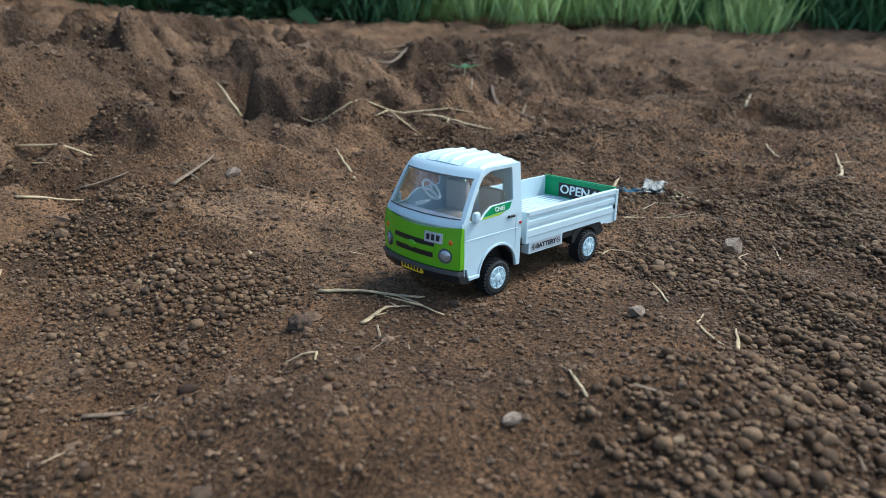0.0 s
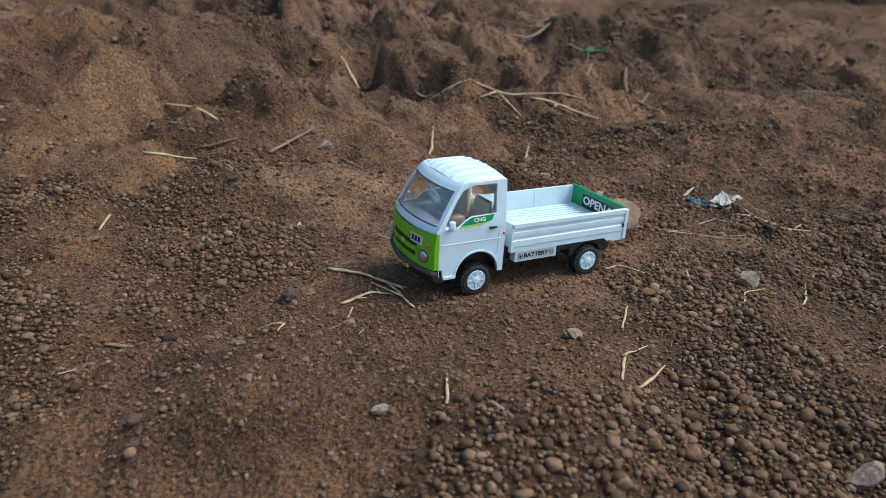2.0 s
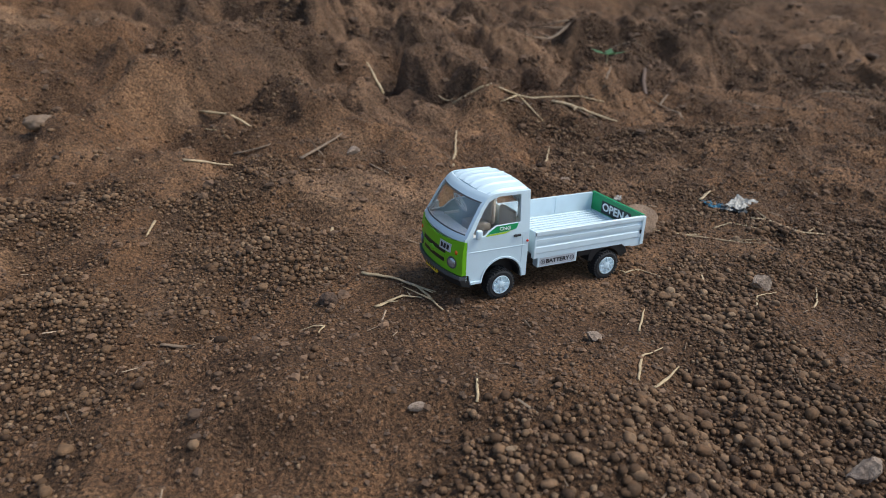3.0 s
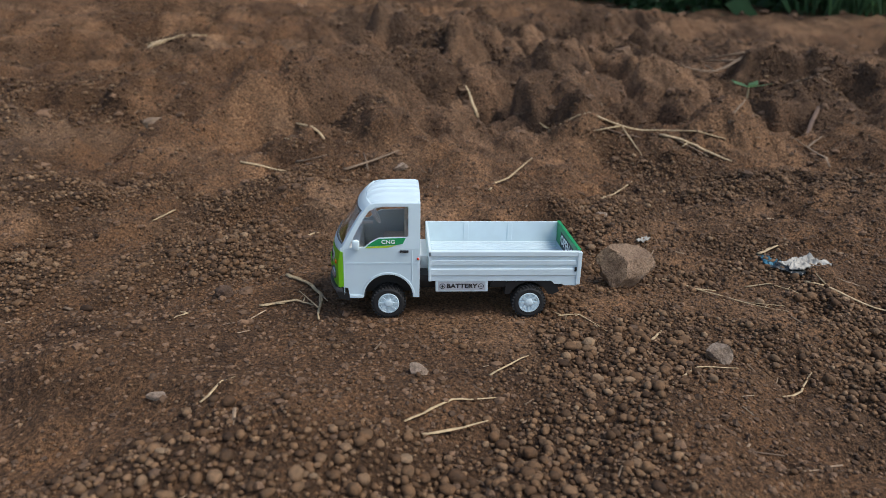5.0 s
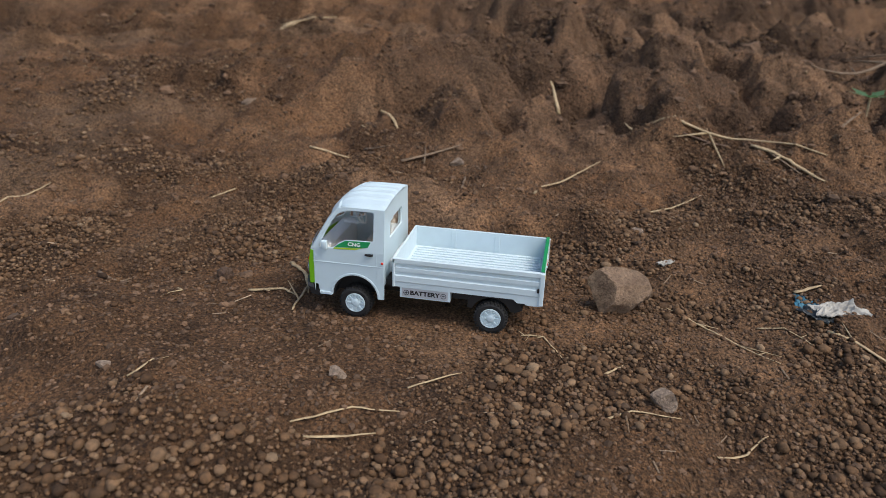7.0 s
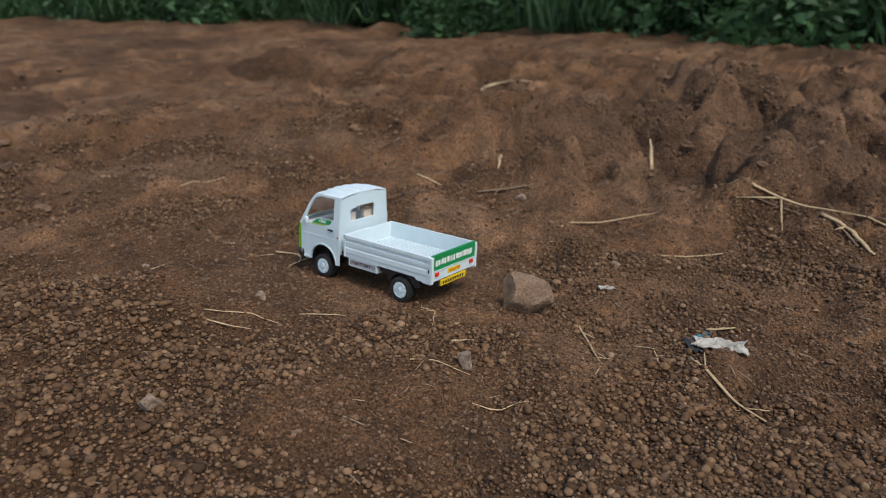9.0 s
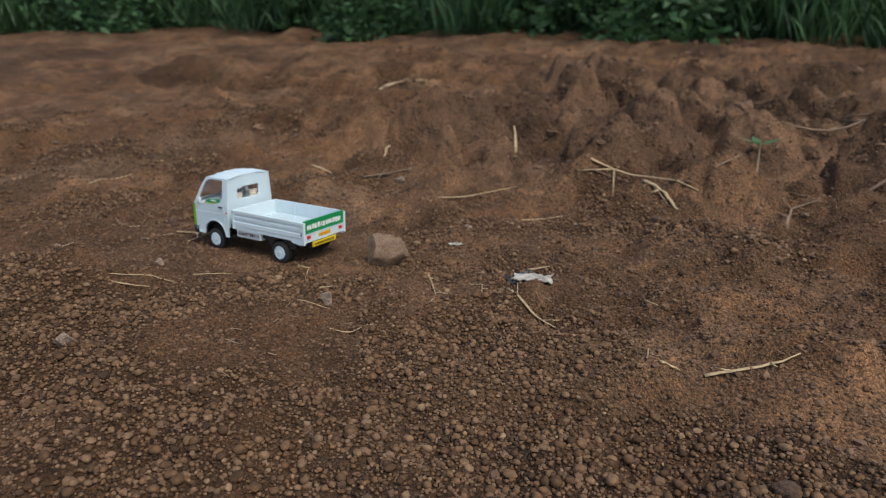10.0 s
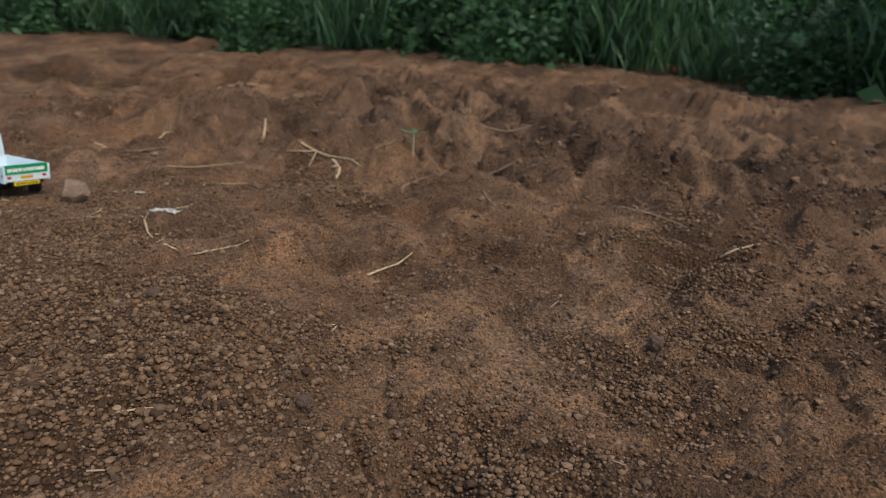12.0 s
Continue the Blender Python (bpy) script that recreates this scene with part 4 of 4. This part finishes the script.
def build_wheel(truck, x, side):
    z = ground_lift = 0.0096
    place = Matrix.Translation((x, side * 0.0250, z)) @ Matrix.Rotation(radians(-90 * side), 4, "X")
    tyre = [(0.0058, 0.0036), (0.0064, 0.0041), (0.0080, 0.0042), (0.0090, 0.0036), (0.0094, 0.0026), (0.0094, -0.0026), (0.0090, -0.0036), (0.0078, -0.0042), (0.0040, -0.0042), (0.0005, -0.0040)]
    bm = lathe(tyre, 40, place)
    for k in range(30):
        for a, off in ((-0.0021, 0.0), (0.0021, 0.5)):
            turn = place @ Matrix.Rotation(2 * math.pi * (k + off) / 30, 4, "Z") @ Matrix.Translation((0.0093, 0, a)) @ Matrix.Rotation(0.35 if a > 0 else -0.35, 4, "X")
            bmesh.ops.create_cube(bm, size=1.0, matrix=turn @ Matrix.Diagonal((0.0011, 0.0010, 0.0034, 1)))
    wheel = part("wheel", bm, TYRE, truck, "black rubber tyre with lugs")
    rim = [(0.0060, 0.0034), (0.0060, 0.0042), (0.0056, 0.0044), (0.0052, 0.0038), (0.0030, 0.0036), (0.0022, 0.0044), (0.0010, 0.0046), (0.0001, 0.0046)]
    bm = lathe(rim, 32, place)
    for k in range(8):
        turn = place @ Matrix.Rotation(2 * math.pi * k / 8, 4, "Z") @ Matrix.Translation((0.0040, 0, 0.0039))
        bmesh.ops.create_cube(bm, size=1.0, matrix=turn @ Matrix.Diagonal((0.0026, 0.0011, 0.0011, 1)))
        bmesh.ops.create_uvsphere(bm, u_segments=6, v_segments=4, radius=0.00045, matrix=turn @ Matrix.Rotation(math.pi / 8, 4, "Z") @ Matrix.Translation((0.0008, 0.0014, 0.0001)))
    smoothed(part("rim", bm, WHITE, wheel, "white moulded rim"), 40)


truck = tagged(new("toy_truck"), "white and lime green plastic toy pickup truck standing on the earth", "toy truck")
build_cab(truck)
build_bed(truck)
for wheel_x in (0.0402, -0.0402):
    for wheel_side in (1, -1):
        build_wheel(truck, wheel_x, wheel_side)
for wheel_x in (0.0402, -0.0402):
    axle = lathe([(0.0001, -0.022), (0.0014, -0.022), (0.0014, 0.022), (0.0001, 0.022)], 10, Matrix.Translation((wheel_x, 0, 0.0096)) @ Matrix.Rotation(radians(90), 4, "X"))
    part("axle", axle, BLACK, truck)


# ---- straw, stones and litter on the ground ----
def polyline(points, width, mat, name, label, category, group="", flat=0.45, lift=0.0, fray=0):
    """A dry stalk that lies along the points (x, y) of the ground, thinner at its end."""
    rng = random.Random(hash((round(points[0][0] * 1000), round(points[0][1] * 1000))) & 0xFFFF)
    pts = []
    for (ax, ay), (bx, by) in zip(points, points[1:]):
        for k in range(5):
            u = k / 5
            pts.append((ax + (bx - ax) * u, ay + (by - ay) * u))
    pts.append(points[-1])
    n = len(pts)
    size = max(math.hypot(points[-1][0] - points[0][0], points[-1][1] - points[0][1]), 0.01)
    path = []
    for k, (x, y) in enumerate(pts):
        x, y = x + rng.uniform(-1, 1) * width * 0.2, y + rng.uniform(-1, 1) * width * 0.2
        arch = math.sin(math.pi * k / (n - 1)) * 0.012 * size + 0.4 * lift * k / (n - 1)
        path.append(Vector((x, y, ground_height(x, y) + width * 0.35 + arch)))
    for _ in range(4):
        mid = [(path[max(k - 1, 0)].z + path[k].z + path[min(k + 1, n - 1)].z) / 3 for k in range(n)]
        for k in range(1, n - 1):
            path[k].z = max(mid[k], ground_height(path[k].x, path[k].y) + 0.0002)
    bm = bmesh.new()
    sides = 6
    rings = []
    for k, p in enumerate(path):
        way = (path[min(k + 1, n - 1)] - path[max(k - 1, 0)]).normalized()
        cross = way.cross(Vector((0, 0, 1)))
        cross = cross.normalized() if cross.length > 1e-4 else Vector((1, 0, 0))
        up = cross.cross(way)
        w = width / 2 * (1 - 0.55 * (k / (n - 1)) ** 2) * rng.uniform(0.8, 1.2)
        rings.append([bm.verts.new(p + cross * w * math.cos(2 * math.pi * j / sides) + up * w * flat * math.sin(2 * math.pi * j / sides)) for j in range(sides)])
    for a, b in zip(rings, rings[1:]):
        for j in range(sides):
            bm.faces.new((a[j], a[(j + 1) % sides], b[(j + 1) % sides], b[j]))
    bm.faces.new(rings[0])
    bm.faces.new(rings[-1])
    for k in range(fray):
        i = rng.randrange(1, n - 1)
        p, h = path[i], rng.uniform(0, 6.28)
        q = p + Vector((math.cos(h), math.sin(h), 0.2)) * size * rng.uniform(0.12, 0.3)
        q.z = ground_height(q.x, q.y) + width * rng.uniform(0.3, 2)
        bmesh.ops.create_cone(bm, cap_ends=True, segments=4, radius1=width * 0.25, radius2=width * 0.08, depth=(q - p).length, matrix=Matrix.Translation((p + q) / 2) @ (q - p).to_track_quat("Z", "Y").to_matrix().to_4x4())
    me = bpy.data.meshes.new(name)
    bmesh.ops.recalc_face_normals(bm, faces=bm.faces)
    for f in bm.faces:
        f.smooth = True
    bm.to_mesh(me)
    bm.free()
    me.materials.append(mat)
    return tagged(new(name, me), label, category, group)


def straw(points, width=0.0022, mat=None, lift=0.0, fray=0):
    mat = mat or STRAW
    label = "dry yellow straw stalk lying on the earth" if mat is STRAW else "weathered dull straw stalk lying on the earth" if mat is DULL else "thin dark twig lying on the earth"
    return polyline(points, width, mat, "twig" if mat is TWIG else "straw_stalk", label, "twig" if mat is TWIG else "straw", "straw and twigs on the ground", 0.45, lift, fray)


straw([(0.107, -0.035), (0.090, -0.018), (0.082, -0.002), (0.080, 0.030)], 0.0030, fray=3)
straw([(0.116, 0.013), (0.096, 0.006), (0.084, 0.012)], 0.0026, fray=2)
straw([(0.234, -0.001), (0.218, 0.007), (0.207, 0.006)], 0.0030, DULL, fray=3)
straw([(0.025, 0.149), (-0.004, 0.136)], 0.0018, lift=0.008)
straw([(0.164, 0.021), (0.152, 0.030), (0.159, 0.040)], 0.0016)
straw([(0.159, -0.361), (0.150, -0.345)], 0.0020)
straw([(-0.377, -0.626), (-0.479, -0.658), (-0.630, -0.728)], 0.0075, DULL, fray=3)
straw([(-0.515, -0.490), (-0.415, -0.361)], 0.0060, TWIG, lift=0.02)
straw([(0.190, -0.280), (0.146, -0.284)], 0.0045)
straw([(0.140, -0.311), (0.108, -0.296)], 0.0042, DULL)
straw([(0.155, -0.425), (0.115, -0.354)], 0.0050)
straw([(0.022, -0.256), (0.018, -0.214)], 0.0022, DULL)
straw([(0.115, 0.137), (0.105, 0.118)], 0.0014)
straw([(-0.009, 0.099), (-0.032, 0.077)], 0.0014, lift=0.004)
straw([(-0.105, 0.053), (-0.116, 0.040)], 0.0018)
straw([(0.475, -0.781), (0.451, -0.846), (0.375, -0.892)], 0.0090, fray=3)
straw([(-0.097, 0.104), (-0.117, 0.087), (-0.141, 0.083)], 0.0014)
straw([(0.106, -0.108), (0.098, -0.133)], 0.0026)
straw([(-0.147, -0.206), (-0.201, -0.277)], 0.0024, fray=1)
straw([(0.372, -0.060), (0.364, -0.084), (0.364, -0.119)], 0.0030)
straw([(-0.262, -0.364), (-0.298, -0.319)], 0.0036, DULL)
straw([(-0.523, -0.596), (-0.564, -0.556)], 0.0080, DULL)
# beside the truck's tail
straw([(-0.151, -0.041), (-0.166, -0.022), (-0.179, -0.005), (-0.199, 0.024)], 0.0018, fray=4)
straw([(-0.058, 0.027), (-0.071, 0.026), (-0.084, 0.046)], 0.0014, fray=3)
straw([(-0.238, -0.026), (-0.268, -0.006), (-0.297, 0.009)], 0.0030, fray=2)
straw([(-0.200, -0.029), (-0.214, -0.026), (-0.224, -0.006)], 0.0016, fray=3)
straw([(-0.155, 0.101), (-0.170, 0.093), (-0.181, 0.082)], 0.0014)
straw([(0.032, 0.145), (0.011, 0.124), (-0.010, 0.117)], 0.0016)
straw([(-0.047, -0.214), (-0.078, -0.270), (-0.107, -0.328)], 0.0026, lift=0.012)
straw([(-0.140, -0.405), (-0.190, -0.375), (-0.255, -0.380), (-0.325, -0.343)], 0.0055, fray=2)
straw([(0.223, -0.178), (0.231, -0.146)], 0.0022)
# on the open ground behind the truck
straw([(-0.567, 0.271), (-0.583, 0.263), (-0.601, 0.255)], 0.0022)
straw([(-0.546, -0.030), (-0.553, -0.055), (-0.567, -0.080)], 0.0040)
straw([(-0.405, 0.055), (-0.430, 0.046), (-0.454, 0.032)], 0.0036, fray=2)
straw([(-0.421, -0.300), (-0.420, -0.345), (-0.449, -0.362)], 0.0036, DULL, fray=1)
straw([(-0.257, -0.363), (-0.290, -0.340), (-0.312, -0.299)], 0.0058, fray=1)
straw([(-0.535, -0.322), (-0.575, -0.267)], 0.0032, DULL)
straw([(-0.604, 0.105), (-0.602, 0.085), (-0.610, 0.065)], 0.0016, fray=2)
straw([(-0.709, -0.329), (-0.755, -0.318), (-0.800, -0.301)], 0.0034, DULL, fray=2)
straw([(-0.845, -0.230), (-0.880, -0.237)], 0.0050)
straw([(-0.233, -0.078), (-0.250, -0.085)], 0.0036)
straw([(-0.382, 0.069), (-0.392, 0.062)], 0.0032)
straw([(0.088, -0.265), (0.034, -0.303)], 0.0048, DULL, fray=2)
straw([(-0.058, -0.431), (-0.045, -0.452)], 0.0050, lift=0.060)
straw([(-0.150, -0.420), (-0.135, -0.436)], 0.0040, lift=0.045)
straw([(-0.330, -0.355), (-0.375, -0.395)], 0.0036, DULL)
straw([(-0.189, -0.363), (-0.240, -0.372)], 0.0040, TWIG, fray=2)


def stone(x, y, wide, deep, high, mat, seed, name="stone", label="small stone half sunk in the earth", turn=0.0, sharp=0.0):
    rng = random.Random(seed)
    bm = bmesh.new()
    bmesh.ops.create_icosphere(bm, subdivisions=4, radius=1.0)
    cuts = [(Vector((rng.gauss(0, 1), rng.gauss(0, 1), rng.gauss(0, 0.8))).normalized(), rng.uniform(0.38, 0.72)) for _ in range(11)]
    for v in bm.verts:
        p = v.co.copy()
        if sharp:
            for way, d in cuts:
                over = p.dot(way) - d
                if over > 0:
                    p -= way * over * sharp
        p *= 1 + (0.06 if sharp else 0.22) * noise.noise(p * 2.2 + Vector((seed, 0, 0))) + 0.035 * noise.noise(p * 6 + Vector((0, seed, 0)))
        v.co = Vector((p.x * wide / 2, p.y * deep / 2, p.z * high * 0.62))
    me = bpy.data.meshes.new(name)
    for f in bm.faces:
        f.smooth = not sharp
    bm.to_mesh(me)
    bm.free()
    me.materials.append(mat)
    ob = tagged(new(name, me), label, "stone")
    ob.matrix_world = Matrix.Translation((x, y, ground_height(x, y) + high * 0.32)) @ Matrix.Rotation(turn, 4, "Z")
    return ob


stone(-0.112, -0.026, 0.048, 0.034, 0.031, ROCK, 3, "rock", "brown angular rock lying on the earth", radians(20), 0.97)
stone(-0.132, 0.076, 0.016, 0.013, 0.013, PALE, 8, sharp=0.95, label="pale angular stone on the gravel")
stone(0.025, 0.103, 0.014, 0.010, 0.006, PALE, 11, sharp=0.95, label="flat pale grey stone on the earth")
stone(-0.029, 0.222, 0.022, 0.016, 0.010, PALE, 12, sharp=0.95, label="pale flat stone on the gravel")
stone(0.034, -0.274, 0.016, 0.012, 0.008, PALE, 15, sharp=0.95, label="small pale stone on a bank of earth")
stone(0.140, -0.002, 0.011, 0.010, 0.008, CLOD, 16, "clod", "dark round clod of earth")
stone(-0.411, 0.164, 0.012, 0.010, 0.007, CLOD, 17, "clod", "dark round clod of earth")
stone(-0.458, 0.146, 0.013, 0.010, 0.007, CLOD, 18, "clod", "dark round clod of earth")
stone(0.303, -0.390, 0.030, 0.022, 0.012, DULL, 19, "wood_chip", "pale dry chip lying on the earth")
stone(-0.132, -0.151, 0.013, 0.010, 0.006, PALE, 20, "wood_chip", "pale chip lying on dark gravel", sharp=0.95)
stone(0.137, 0.124, 0.010, 0.006, 0.003, PALE, 21, "wood_chip", "pale chip lying on the earth", sharp=0.4)
stone(-0.673, 0.225, 0.011, 0.009, 0.008, CLOD, 31, "clod", "dark round clod of earth")
stone(-0.709, 0.189, 0.012, 0.010, 0.009, CLOD, 32, "clod", "dark angular clod of earth", sharp=0.7)
stone(-0.829, 0.025, 0.013, 0.011, 0.009, CLOD, 33, "clod", "dark round clod of earth")


def litter(x, y, size, mat, seed, label, turn):
    """A crumpled scrap of film."""
    bm = bmesh.new()

    def fn(u, v):
        p = Vector((u, v, 0))
        crush = 0.30 * noise.noise(p * 2.3 + Vector((seed, 0, 0))) + 0.16 * noise.noise(p * 5 + Vector((0, seed, 0)))
        edge = 1 + 0.3 * noise.noise(Vector((u * 1.5, v * 1.5, seed)))
        return (u * size * edge, v * size * 0.55 * edge, (0.6 * crush + 0.14) * size), (0, 0, -1)
    shell(fn, steps(-1, 1, 18), steps(-1, 1, 14), 0.0006, bm)
    me = bpy.data.meshes.new("litter")
    bmesh.ops.recalc_face_normals(bm, faces=bm.faces)
    bm.to_mesh(me)
    bm.free()
    me.materials.append(mat)
    ob = tagged(new("plastic_scrap", me), label, "litter", "scraps of plastic film")
    ob.matrix_world = Matrix.Translation((x, y, ground_height(x, y))) @ Matrix.Rotation(turn, 4, "Z")


litter(-0.250, -0.048, 0.016, PLASTIC_WHITE, 2, "crumpled pale plastic scrap lying on the earth", 0.4)
litter(-0.236, -0.062, 0.012, PLASTIC_BLUE, 5, "crumpled blue plastic scrap lying on the earth", 1.3)
litter(-0.236, -0.042, 0.010, PLASTIC_DARK, 7, "crumpled dark plastic scrap lying on the earth", 2.2)
litter(-0.150, -0.095, 0.006, PLASTIC_WHITE, 9, "torn bit of pale plastic film", 0.9)


def sprout(x, y):
    root = tagged(new("seedling"), "small green seedling on a pale stalk", "plant")
    z = ground_height(x, y)
    bm = bmesh.new()
    bmesh.ops.create_cone(bm, cap_ends=True, segments=6, radius1=0.0016, radius2=0.001, depth=0.034, matrix=Matrix.Translation((0, 0, 0.015)))
    part("stem", bm, STRAW, root)
    for k in range(5):
        a = k * 1.3
        bm = bmesh.new()
        tip = Vector((math.cos(a), math.sin(a), 0.25)) * 0.026
        side = Vector((-math.sin(a), math.cos(a), 0)) * 0.006
        top = Vector((0, 0, 0.031))
        q = [bm.verts.new(p) for p in (top, top + tip * 0.5 + side, top + tip, top + tip * 0.5 - side)]
        bm.faces.new(q)
        part("leaf", bm, LEAF_MID, root)
    root.location = (x, y, z)


sprout(-0.375, -0.41)


def chaff():
    """Short bits of chopped straw scattered over the field."""
    rng = np.random.default_rng(21)
    n = 520
    r = 0.10 + 1.5 * rng.random(n) ** 1.3
    a = rng.uniform(-math.pi, math.pi, n)
    x, y = r * np.cos(a) - 0.08, r * np.sin(a)
    ok = ~((np.abs(x) < 0.085) & (np.abs(y) < 0.04)) & (y < 0.5)
    x, y = x[ok], y[ok]
    z = height(x, y)
    v, f = [], []
    for k in range(len(x)):
        size = rng.uniform(0.0018, 0.0055) * (1 + 0.7 * min(1.0, math.hypot(x[k], y[k])))
        h, up = rng.uniform(0, 6.28), rng.uniform(-0.05, 0.35)
        way = np.array([math.cos(h), math.sin(h), up]) * size
        side = np.array([-math.sin(h), math.cos(h), 0]) * size * rng.uniform(0.06, 0.14)
        lid = np.array([0, 0, size * 0.07])
        p = np.array([x[k], y[k], z[k] + 0.0006])
        b = len(v)
        v += [p - way + side, p - way - side, p - way + lid, p + way + side, p + way - side, p + way + lid]
        f += [(b, b + 1, b + 4), (b, b + 4, b + 3), (b + 1, b + 2, b + 5), (b + 1, b + 5, b + 4), (b + 2, b, b + 3), (b + 2, b + 3, b + 5), (b, b + 2, b + 1), (b + 3, b + 4, b + 5)]
    ob = mesh_object("chaff", v, f, DULL, flat=True)
    tagged(ob, "short dry bits of chopped straw scattered on the earth", "straw", kind="stuff")


chaff()
